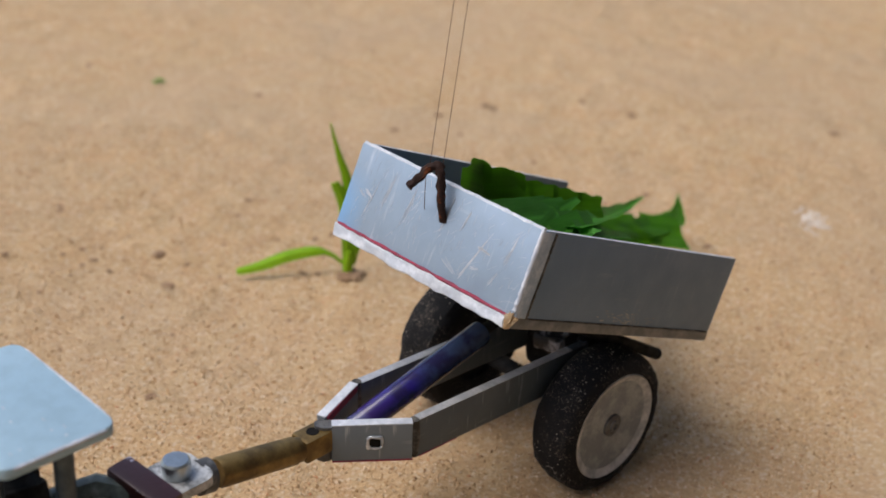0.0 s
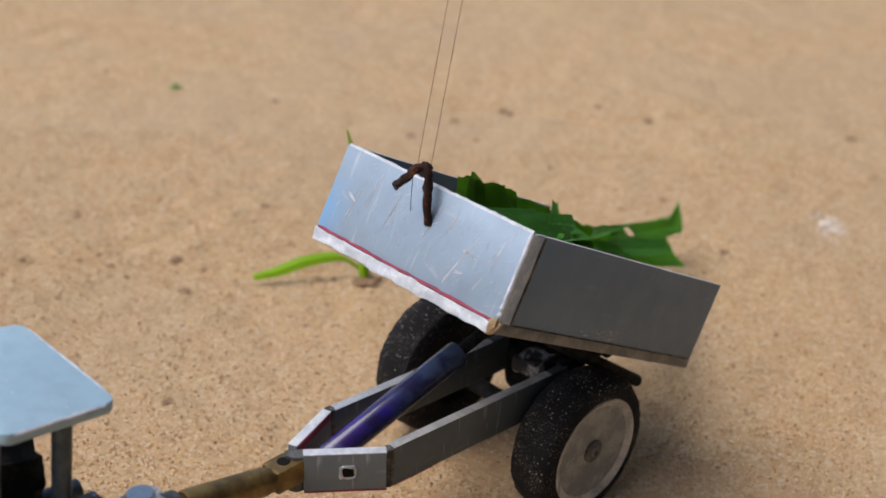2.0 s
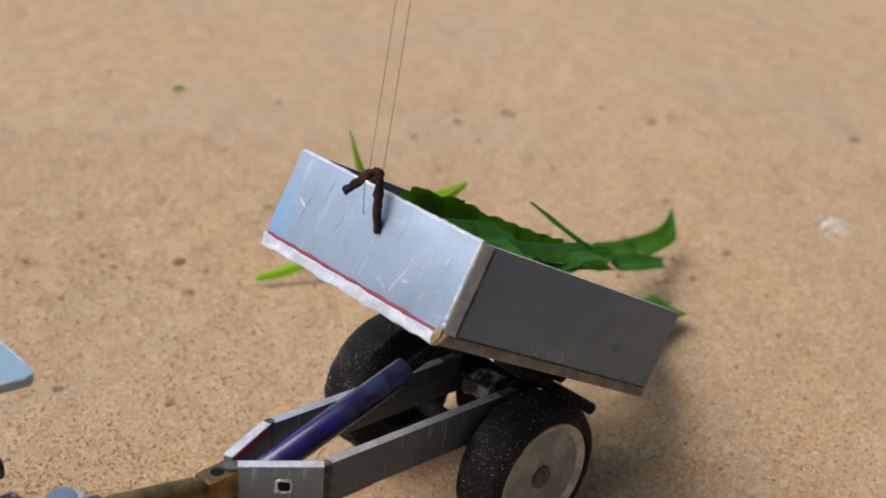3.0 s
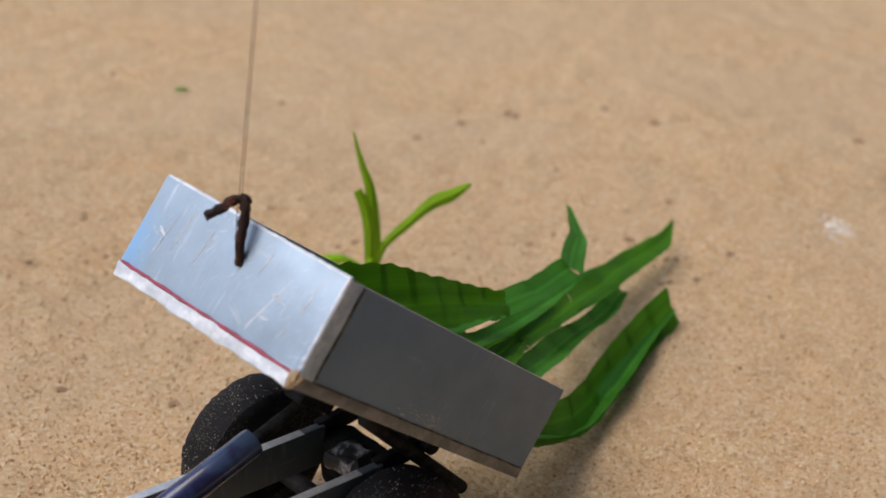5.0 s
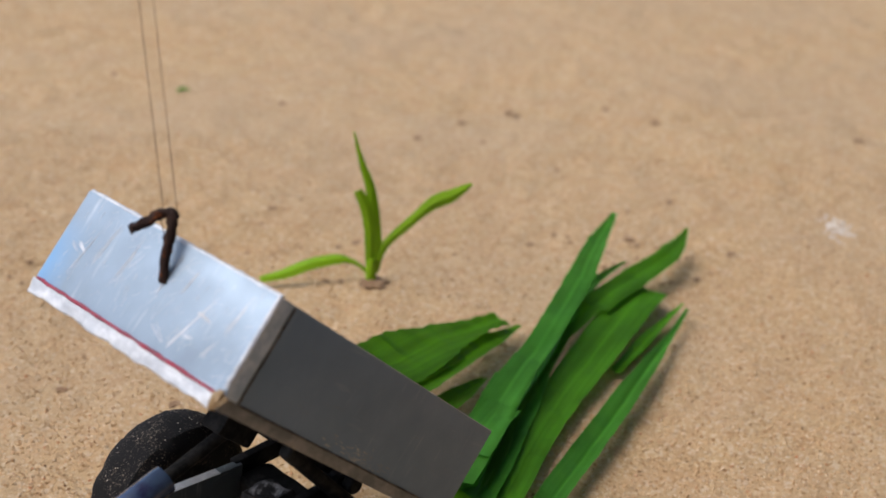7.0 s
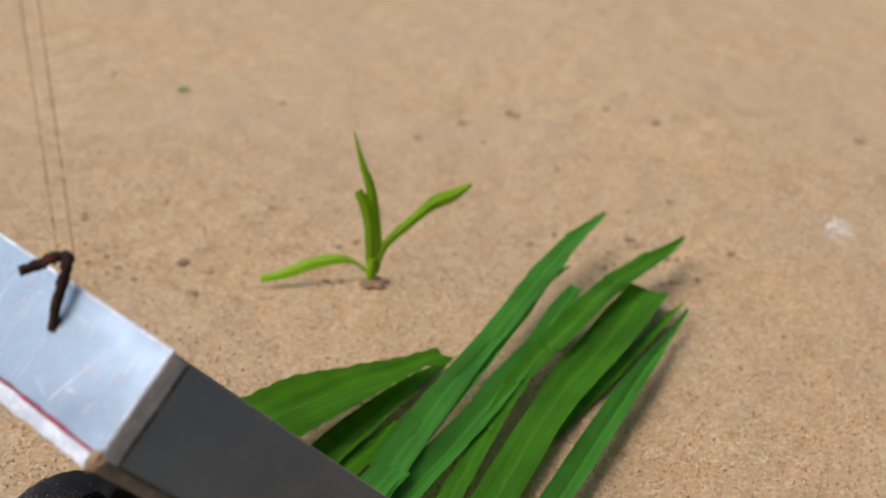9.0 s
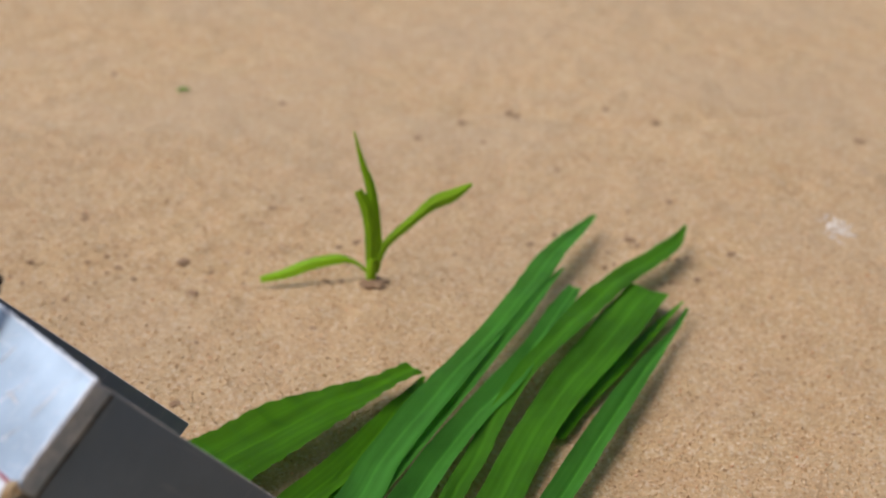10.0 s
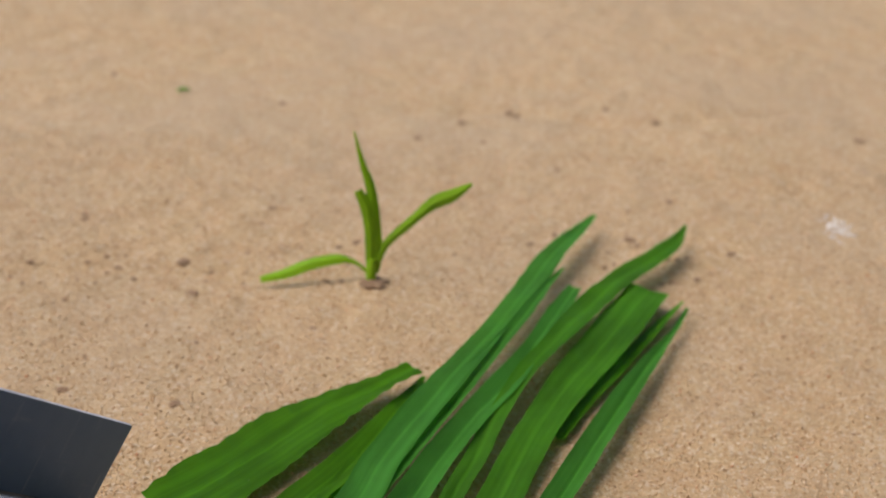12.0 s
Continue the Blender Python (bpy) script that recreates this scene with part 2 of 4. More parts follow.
def slab(lo, hi, bevel=0.05, rough=0.0, cuts=0, fine=1.3):
    bm = bmesh.new()
    bmesh.ops.create_cube(bm, size=1)
    lo, hi = Vector(lo), Vector(hi)
    for v in bm.verts:
        v.co = Vector([lo[i] + (v.co[i] + 0.5) * (hi[i] - lo[i]) for i in range(3)])
    if bevel:
        bmesh.ops.bevel(bm, geom=bm.edges[:], offset=bevel, segments=2, affect="EDGES", profile=0.6)
    if cuts:
        bmesh.ops.subdivide_edges(bm, edges=bm.edges[:], cuts=cuts, use_grid_fill=True)
        for v in bm.verts:
            v.co += noise.noise_vector(v.co * fine) * rough
    return bm


def between(bm, a, b, w, h, up=(0, 0, 1), bevel=0.03):
    """A bar of width w and height h from a to b, whose top line runs through a and b."""
    a, b, up = Vector(a), Vector(b), Vector(up)
    d = (b - a).normalized()
    s = d.cross(up).normalized()
    u = s.cross(d)
    vs = [bm.verts.new(p + s * sx * w / 2 - u * (0 if top else h)) for p in (a, b) for sx in (-1, 1) for top in (1, 0)]
    fs = [(0, 1, 3, 2), (4, 6, 7, 5), (0, 4, 5, 1), (2, 3, 7, 6), (0, 2, 6, 4), (1, 5, 7, 3)]
    faces = [bm.faces.new([vs[i] for i in f]) for f in fs]
    bmesh.ops.recalc_face_normals(bm, faces=faces)
    if bevel:
        edges = list({e for f in faces for e in f.edges})
        bmesh.ops.bevel(bm, geom=edges, offset=bevel, segments=2, affect="EDGES", profile=0.6)
    return bm


def lathe(profile, a, b, seg=32):
    """Turns (distance along the axis from a to b, radius) about that axis."""
    bm = bmesh.new()
    a, b = Vector(a), Vector(b)
    d = (b - a).normalized()
    s = d.orthogonal().normalized()
    u = d.cross(s)
    rings = []
    for along, r in profile:
        if r <= 1e-6:
            rings.append([bm.verts.new(a + d * along)])
        else:
            rings.append([bm.verts.new(a + d * along + (s * math.cos(k) + u * math.sin(k)) * r) for k in [2 * math.pi * i / seg for i in range(seg)]])
    for p, q in zip(rings, rings[1:]):
        for i in range(seg):
            j = (i + 1) % seg
            f = [p[i % len(p)], p[j % len(p)], q[j % len(q)], q[i % len(q)]]
            f = list(dict.fromkeys(f))
            if len(f) > 2:
                bm.faces.new(f)
    bmesh.ops.recalc_face_normals(bm, faces=bm.faces[:])
    return bm


def rod(a, b, r, seg=20, bevel=0.05):
    n = (Vector(b) - Vector(a)).length
    e = min(bevel, r * 0.6)
    return lathe([(0, 0), (0, r - e), (e, r), (n - e, r), (n, r - e), (n, 0)], a, b, seg)


def tube_along(points, radii, seg=12, wobble=0.0):
    """A round bar through the points."""
    bm = bmesh.new()
    pts = [Vector(p) for p in points]
    rings = []
    up = Vector((0.3, 1, 0.2)).normalized()
    for i, p in enumerate(pts):
        d = (pts[min(i + 1, len(pts) - 1)] - pts[max(i - 1, 0)]).normalized()
        s = d.cross(up).normalized()
        u = s.cross(d)
        ring = []
        for k in range(seg):
            ang = 2 * math.pi * k / seg
            off = (s * math.cos(ang) + u * math.sin(ang)) * radii[i]
            ring.append(bm.verts.new(p + off * (1 + wobble * noise.noise((p + off) * 6))))
        rings.append(ring)
    for a, b in zip(rings, rings[1:]):
        for k in range(seg):
            bm.faces.new((a[k], a[(k + 1) % seg], b[(k + 1) % seg], b[k]))
    bm.faces.new(rings[0][::-1])
    bm.faces.new(rings[-1])
    bmesh.ops.recalc_face_normals(bm, faces=bm.faces[:])
    return bm


def empty(name, label, category, group=""):
    return tagged(new(name), label, category, group)


# ---------------------------------------------------------------- ground
def relief(x, y):
    p = Vector((x, y, 0))
    z = 0.35 * noise.noise(p * 0.045) + 0.16 * noise.noise(p * 0.16 + Vector((7, 3, 0))) + 0.15 * noise.noise(p * 0.5) + 0.10 * noise.noise(p * 1.2) + 0.03 * noise.noise(p * 3.1)
    rut = y - (69.5 + 0.22 * x + 1.2 * math.sin(x * 0.25))
    z -= 0.28 * math.exp(-(rut / 0.7) ** 2) * float(np.interp(x, [-24, -14, -6, 0], [0.4, 1, 1, 0.1]))
    rut = y - (89.5 + 0.08 * x + 1.0 * math.sin(x * 0.3 + 1))
    z -= 0.35 * math.exp(-(rut / 0.9) ** 2) * float(np.interp(x, [-8, 2, 16, 24], [0.2, 1, 1, 0.3]))
    return z - 0.12


def ground():
    xs = np.concatenate([-np.geomspace(30000, 46, 26), np.arange(-45, 45.01, 0.36), np.geomspace(46, 30000, 26)])
    ys = np.concatenate([-np.geomspace(30000, 12, 24), np.arange(0, 30, 3.0), np.arange(30, 122, 0.36), np.geomspace(123, 30000, 26)])
    verts = []
    for y in ys:
        for x in xs:
            near = abs(x) < 46 and 29 < y < 124
            verts.append((x * CM, y * CM, (relief(x, y) if near else -0.12) * CM))
    nx = len(xs)
    faces = [(j * nx + i, j * nx + i + 1, (j + 1) * nx + i + 1, (j + 1) * nx + i) for j in range(len(ys) - 1) for i in range(nx - 1)]
    me = bpy.data.meshes.new("ground")
    me.from_pydata(verts, [], faces)
    me.materials.append(SAND)
    me.shade_smooth()
    tagged(new("ground", me), "fine pale orange-brown sand, trodden and slightly uneven", "sand", kind="structure")


def grains(count, y0, y1, lo, hi, name, label):
    rng = np.random.default_rng(5)
    base = np.array([(1, 0, 0), (-1, 0, 0), (0, 1, 0), (0, -1, 0), (0, 0, 1), (0, 0, -1)], float)
    tri = np.array([(0, 2, 4), (2, 1, 4), (1, 3, 4), (3, 0, 4), (2, 0, 5), (1, 2, 5), (3, 1, 5), (0, 3, 5)])
    y = y0 + (y1 - y0) * rng.random(count) ** 1.3
    x = (rng.random(count) - 0.5) * (y * 0.66 + 4)
    r = lo + (hi - lo) * rng.random(count) ** 3
    verts = np.zeros((count, 6, 3))
    for i in range(count):
        s = base * (r[i] * (0.7 + 0.6 * rng.random((6, 1))))
        c, sn = math.cos(y[i] * 37), math.sin(y[i] * 37)
        s = s @ np.array([(c, -sn, 0), (sn, c, 0.3), (0, -0.3, 1)])
        verts[i] = s + (x[i], y[i], relief(x[i], y[i]) + r[i] * 0.2)
    faces = (tri[None] + 6 * np.arange(count)[:, None, None]).reshape(-1, 3)
    me = bpy.data.meshes.new(name)
    me.from_pydata((verts.reshape(-1, 3) * CM).tolist(), [], faces.tolist())
    me.materials.append(GRAIN)
    tagged(new(name, me), label, "sand", kind="stuff")


def clod(x, y, size, flat, seed, material=None, name="earth_crumb", label="small dark crumb of earth on the sand", category="crumb", group="crumbs on the sand"):
    bm = bmesh.new()
    bmesh.ops.create_icosphere(bm, subdivisions=3, radius=1)
    for v in bm.verts:
        n = noise.noise(v.co * 1.7 + Vector((seed * 5.1, 0, 0))) * 0.5 + noise.noise(v.co * 4 + Vector((0, seed * 3.3, 0))) * 0.25
        v.co = v.co * (1 + n)
        v.co.x *= size * 1.25
        v.co.y *= size
        v.co.z *= size * flat
    bmesh.ops.translate(bm, verts=bm.verts, vec=(0, 0, size * flat * 0.35))
    ob = part(name, bm, material or EARTH)
    ob.matrix_basis = pose(x * CM, y * CM, relief(x, y) * CM, 0, 0, seed * 47)
    return tagged(ob, label, category, group)


def crumbs():
    spots = [(-1.9, 85.2, .45), (-22.8, 93.7, .4), (-10.9, 89.9, .45), (0.8, 88.2, .5), (4.4, 90.7, .45), (13.5, 90.1, .5), (26.4, 88.3, .5),
             (15.7, 71.5, .4), (13.4, 68.4, .35), (14.3, 69.3, .2), (-13.5, 68.0, .25), (-12.7, 64.8, .28), (-16.8, 55.2, .2), (-11.6, 54.4, .22),
             (-10.0, 72.5, .2), (-4.7, 71.0, .3), (-10.3, 69.0, .2), (13.0, 77.5, .3), (-19.7, 72.4, .25), (2.2, 85.3, .3), (-21.0, 64.5, .2),
             (10.6, 71.9, .3), (11.4, 70.3, .22), (9.8, 69.9, .2), (-5.2, 69.6, .15), (-7.6, 70.2, .2), (-17.5, 65.2, .15)]
    spots += [(-13.5, 67.9, 0.5), (-12.5, 64.7, 0.55), (-6.1, 61.6, 0.25), (-7.2, 57.6, 0.22), (-11.5, 54.4, 0.4), (-16.4, 58.2, 0.25), (-16.7, 55.3, 0.4), (-19.6, 72.0, 0.35), (-18.6, 63.4, 0.3), (-11.5, 60.0, 0.22), (-9.7, 74.5, 0.35), (-4.7, 71.2, 0.35), (-5.6, 70.4, 0.3), (10.2, 72.5, 0.5), (6.6, 81.4, 0.3), (3.9, 90.9, 0.45), (10.3, 91.7, 0.4)]
    for i, (x, y, s) in enumerate(spots):
        clod(x, y, s * 0.52, 0.25, i + 1)
    rng = random.Random(21)
    for i in range(46):
        if i < 26:
            x = rng.uniform(-22, 7)
            y = 69.5 + 0.22 * x + 1.2 * math.sin(x * 0.25) + rng.gauss(0, 0.7)
        else:
            x, y = rng.gauss(10.5, 1.6), rng.gauss(71, 2.0)
        clod(x, y, rng.uniform(0.06, 0.16), 0.4, i + 60)


def lime_patch():
    bm = bmesh.new()
    rng = random.Random(4)
    for i in range(46):
        a, r = rng.random() * 6.28, rng.random() ** 0.7
        x, y = 22.3 + math.cos(a) * r * 1.0, 75.4 + math.sin(a) * r * 1.9
        s = 0.09 + 0.24 * rng.random() * (1.15 - r)
        g = bmesh.ops.create_icosphere(bm, subdivisions=2, radius=s)
        for v in g["verts"]:
            v.co = v.co * (1 + 0.5 * noise.noise(v.co * 6 + Vector((i, 0, 0))))
            v.co.z *= 0.35
            v.co += Vector((x, y, relief(x, y) + 0.02))
    tagged(part("lime_patch", bm, LIME), "scattered patch of crumbled white lime on the sand", "lime", kind="stuff")


# ---------------------------------------------------------------- leaves and sprout
def along(points, s):
    """The place and the direction towards the tip, s centimetres behind the tip of a centreline."""
    done = 0.0
    for p, q in zip(points, points[1:]):
        d = (q - p).length
        if s <= done + d or q is points[-1]:
            return p + (q - p) * ((s - done) / d), (p - q).normalized()
        done += d


def laid(points, s, roll):
    """The pose, in metres, of a leaf's cross-section s centimetres behind its tip."""
    place = along(points, s)[0]
    y = (along(points, max(s - 0.5, 0))[0] - along(points, s + 0.5)[0]).normalized()
    x = y.cross(Vector((0, 0, 1))).normalized()
    m = Matrix((x, y, x.cross(y))).transposed().to_4x4()
    return Matrix.Translation(place * CM) @ m @ pose(0, 0, 0, 0, roll, 0)


def crowded(s, points, length, t):
    """Inside the box, while it tips, the foot of a long leaf is pushed together."""
    room = sum((q - p).length for p, q in zip(points, points[1:])) - length / 18
    free = 0.62 * room
    if t > 8 or room >= length or s <= free:
        return s
    return free + (s - free) * (room - free) / (length - free)


SECTIONS = 9
LEAVES = {}


def leaf(key, material, label, centre, fold=0.2, wave=0.1, teeth=0.0, thick=0.03, cols=8):
    """A limp leaf in short stiff sections. centre: x, y, z and width from the tip to the base, as it lies at the end."""
    seed = len(LEAVES) + 1
    line = smooth_path([c[:3] for c in centre], 90)
    length = sum((q - p).length for p, q in zip(line, line[1:]))
    wide = widths([c[3] * 1.06 + (0.24 if i > 2 and length > 20 else 0) for i, c in enumerate(centre)], 90)
    top = tagged(new("leaf"), label, "leaf", "leaves carried by the trailer")
    parts = []
    rows = 8
    for n in range(SECTIONS):
        s0, s1 = length * n / SECTIONS, length * (n + 1) / SECTIONS
        home = laid(line, (s0 + s1) / 2, 0)
        back = home.inverted()
        bm = bmesh.new()
        uv = bm.loops.layers.uv.new("blade")
        maps = {}
        stations = [(s0 + (s1 - s0) * i / rows, 0.0) for i in range(rows + 1)]
        if n:
            stations.insert(0, (s0 - 0.3, 0.015))
        grid = []
        for s, drop in stations:
            m = laid(line, s, 0)
            w = float(np.interp(s / length * 89, range(90), wide)) / 2
            row = []
            for j in range(cols + 1):
                k = j / cols * 2 - 1
                ww = w
                if abs(k) == 1 and teeth:
                    ww += teeth * (abs(math.sin(s * 3.1 + seed)) - 0.6) + teeth * 0.7 * noise.noise(Vector((s * 1.6, seed, k)))
                elif abs(k) == 1:
                    ww += 0.03 * noise.noise(Vector((s * 1.3, seed, k)))
                z = fold * abs(k) * w + wave * noise.noise(Vector((s * 0.3, k * 0.9, seed * 3.7))) + 0.3 * wave * noise.noise(Vector((s * 1.1, k * 1.6, seed))) - drop
                v = bm.verts.new((back @ m @ (Vector((k * ww, 0, z)) * CM)) / CM)
                maps[v] = (k * ww * CM, s * CM + seed * 1.7)
                row.append(v)
            grid.append(row)
        faces = [bm.faces.new((a[j], b[j], b[j + 1], a[j + 1])) for a, b in zip(grid, grid[1:]) for j in range(cols)]
        for f in faces:
            for loop in f.loops:
                loop[uv].uv = maps[loop.vert]
        bmesh.ops.solidify(bm, geom=faces, thickness=thick)
        parts.append(part("blade_section", bm, material, top))
    LEAVES[key] = (top, parts, line, length)


def leaves():
    leaf("broad", LEAF_DARK, "broad dark green cut leaf with a finely toothed edge",
         [(-1, 56.9, 0.9, 0.96), (-1.6, 56.3, 0.9, 1.45), (-3.6, 54.4, 0.8, 2.09), (-5.6, 52.4, 0.6, 2.96), (-7.4, 50.2, 0.5, 3.18), (-9.1, 48.2, 0.4, 3.42), (-10.7, 46.6, 0.3, 2.27)],
         fold=0.1, wave=0.22, teeth=0.09)
    leaf("under", LEAF_DARK, "narrow dark green leaf half hidden under others",
         [(-0.6, 57.2, 0.3, 0.22), (-1.3, 55.2, 0.3, 0.92), (-2.6, 52, 0.3, 1.27), (-3.9, 49.6, 0.2, 1.54), (-5.1, 47.7, 0.2, 1.66), (-6.5, 45.3, 0.2, 1.73)],
         fold=0.3, wave=0.1)
    leaf("stub", LEAF_DARK, "short dark green leaf piece under the heap",
         [(-2.5, 52.3, 0.2, 0.25), (-3.3, 49.4, 0.2, 1.03), (-4.1, 47.8, 0.2, 1.32), (-5.4, 45.4, 0.2, 1.49)],
         fold=0.2, wave=0.1)
    leaf("top", LEAF_BLUE, "long blue-green grass blade lying on top of the heap",
         [(8.3, 73.4, 1, 0.26), (7.2, 71.1, 1.1, 0.96), (5.7, 68, 1.2, 1.25), (4.6, 65, 1.3, 0.98), (3.5, 62.2, 1.3, 0.91), (1.5, 57.6, 1.3, 1.07), (-0.7, 52.8, 1.2, 1.33), (-2.1, 49.7, 0.9, 1.3), (-2.8, 47.4, 0.7, 1.47), (-4.2, 43.9, 0.5, 1.61)],
         fold=0.16, wave=0.12)
    leaf("folded", LEAF_BLUE, "long folded blue-green grass blade in the heap",
         [(6.2, 66.1, 1.5, 0.17), (5.3, 64.4, 1.4, 0.57), (3.8, 60.8, 1.3, 0.7), (1.6, 56.1, 1.1, 0.74), (-0.4, 51.8, 0.8, 0.65), (-2, 48.5, 0.6, 0.66), (-2.9, 46.3, 0.4, 0.92), (-4, 43.9, 0.3, 0.96)],
         fold=0.5, wave=0.1)
    leaf("inner", LEAF_BLUE, "long green grass blade tucked into the heap",
         [(6.7, 64.9, 1, 0.65), (6.1, 63.3, 1, 1.04), (4.8, 59.9, 1, 0.87), (3.2, 56.1, 0.9, 1.09), (1.7, 53.3, 0.8, 1.07), (0.3, 50.5, 0.6, 1.09), (-0.7, 48, 0.5, 1.17), (-1.8, 45.4, 0.4, 1.29)],
         fold=0.4, wave=0.12)
    leaf("notched", LEAF, "long bright green grass blade with a cut tip",
         [(13.2, 72.6, 1, 0.13), (12.3, 70.4, 1, 1.04), (11.1, 68.6, 1, 1.31), (9.5, 66.6, 1, 1.17), (7.7, 63.8, 1, 1.12), (5.7, 59.7, 1.3, 0.73), (4, 56.7, 1.1, 0.66), (2.7, 53.4, 0.9, 0.6), (1.7, 50.4, 0.6, 0.72), (0.9, 48.2, 0.5, 0.64), (-0.2, 44.5, 0.3, 1.1)],
         fold=0.22, wave=0.15)
    leaf("blunt", LEAF, "wide green grass blade with a blunt tip",
         [(10.5, 65.4, 0.8, 1.94), (9.6, 63.6, 0.8, 2.17), (7.9, 60.1, 0.8, 2.09), (6.2, 56.9, 0.7, 1.69), (4.7, 53.6, 0.6, 1.42), (3.5, 50.3, 0.5, 1.43), (2.8, 48.2, 0.4, 1.45), (1.4, 44.6, 0.3, 1.47)],
         fold=0.14, wave=0.16)
    leaf("sliver", LEAF, "thin green grass blade under a wider one",
         [(12.2, 65.1, 0.4, 0.17), (10.9, 62.9, 0.4, 0.57), (9, 59.6, 0.3, 0.66), (7.1, 56.2, 0.3, 0.53), (5.4, 52.9, 0.2, 0.51)],
         fold=0.4, wave=0.08)
    leaf("rolled", LEAF_BLUE, "narrow rolled blue-green grass blade",
         [(12.3, 64.1, 0.6, 0.15), (11.4, 61.9, 0.6, 0.34), (10.1, 59.2, 0.6, 0.79), (9.2, 57.3, 0.6, 0.87), (7.9, 54.5, 0.5, 0.93), (6.5, 51.3, 0.5, 0.95), (5.2, 48.4, 0.4, 0.89), (3.6, 44.7, 0.3, 0.93)],
         fold=0.6, wave=0.08)


def ribbon(points, widths, material_thick=0.03, side=(1, 0, 0), fold=0.2):
    bm = bmesh.new()
    uv = bm.loops.layers.uv.new("blade")
    maps = {}
    pts = [Vector(p) for p in points]
    side = Vector(side)
    grid = []
    for i, p in enumerate(pts):
        d = (pts[min(i + 1, len(pts) - 1)] - pts[max(i - 1, 0)]).normalized()
        s = (side - d * side.dot(d)).normalized()
        n = d.cross(s)
        grid.append([bm.verts.new(p + s * k * widths[i] / 2 + n * abs(k) * fold * widths[i]) for k in (-1, -0.5, 0, 0.5, 1)])
        for k, v in zip((-1, -0.5, 0, 0.5, 1), grid[-1]):
            maps[v] = (k * widths[i] / 2 * CM, i * 0.4 * CM)
    faces = [bm.faces.new((a[j], a[j + 1], b[j + 1], b[j])) for a, b in zip(grid, grid[1:]) for j in range(4)]
    bmesh.ops.recalc_face_normals(bm, faces=faces)
    for f in faces:
        for loop in f.loops:
            loop[uv].uv = maps[loop.vert]
    bmesh.ops.solidify(bm, geom=faces, thickness=material_thick)
    return bm


def smooth_path(points, n=22):
    pts = [Vector(p) for p in points]
    out = []
    for i in range(n):
        u = i / (n - 1) * (len(pts) - 1)
        k = min(int(u), len(pts) - 2)
        f = u - k
        p0, p1, p2, p3 = pts[max(k - 1, 0)], pts[k], pts[k + 1], pts[min(k + 2, len(pts) - 1)]
        out.append(0.5 * (2 * p1 + (p2 - p0) * f + (2 * p0 - 5 * p1 + 4 * p2 - p3) * f * f + (3 * p1 - p0 - 3 * p2 + p3) * f ** 3))
    return out


def widths(profile, n=22):
    us = [i / (len(profile) - 1) for i in range(len(profile))]
    return [float(np.interp(i / (n - 1), us, profile)) for i in range(n)]


def sprout():
    p = empty("sprout", "young bright green grass sprout growing out of the sand", "plant")
    p.matrix_basis = pose(-3.68 * CM, 66.7 * CM, 0)
    bm = tube_along([(0.05, 0, -0.3), (0.05, 0, 0.5), (0.12, 0, 1.2)], [0.26, 0.27, 0.18], 12)
    part("stem", bm, SPROUT, p)
    bm = ribbon(smooth_path([(0.18, 0, 0.3), (0.25, 0, 0.9), (0.24, 0, 2.4), (-0.05, 0.1, 4.9), (-0.54, 0.2, 6.45), (-0.96, 0.3, 8.05)]), widths([.4, .55, .62, .62, .55, .4, .22, .05]))
    part("blade", bm, SPROUT, p)
    bm = ribbon(smooth_path([(0.0, -0.05, 0.3), (-0.02, -0.1, 2.6), (-0.25, -0.1, 4.0), (-0.7, -0.1, 5.0)]), widths([.4, .6, .66, .6, .42]))
    part("blade", bm, SPROUT, p)
    bm = ribbon(smooth_path([(0.2, 0, 0.4), (0.69, 0, 1.9), (1.8, 0.1, 3.1), (3.03, 0.2, 4.3), (4.0, 0.25, 4.8), (4.98, 0.3, 5.5)]), widths([.3, .4, .42, .5, .5, .72, .75, .5, .12]), side=(0.4, -0.2, -1))
    part("blade", bm, SPROUT, p)
    bm = ribbon(smooth_path([(-0.1, 0, 0.4), (-0.74, 0, 0.9), (-1.6, -0.1, 1.15), (-3.05, -0.4, 0.95), (-4.4, -0.8, 0.5), (-5.5, -1.1, 0.28)]), widths([.22, .22, .32, .6, .68, .66, .5, .35]), side=(0.1, 1, 0.7))
    part("blade", bm, SPROUT, p)
    # dark flat clod paints the sprout's small shadow at its foot
    clod(-3.5, 66.3, 0.55, 0.25, 77, EARTH, "foot_shade_earth", "dark earth as the sprout's shadow round its foot", "earth")
    bm = ribbon(smooth_path([(-0.4, 0, 0), (0, 0.1, 0.1), (0.4, 0, 0.03)]), widths([.08, .32, .08]), side=(0, 1, 0.3))
    bit = part("leaf_scrap", bm, LEAF)
    bit.matrix_basis = pose(-17.7 * CM, 91.4 * CM, (relief(-17.7, 91.4) + 0.05) * CM, 0, 0, 20)
    tagged(bit, "tiny scrap of green leaf lying on the sand", "leaf")


# ---------------------------------------------------------------- trailer
BW, BL, BH = 9.56, 13.4, 3.3     # tipping box: width, length, panel height above its floor plate
HINGE = (2.83, 5.48)              # y and z on the frame
HINGE_BOX = (10.51, -0.79)        # the same place on the box
AXLE = 2.8


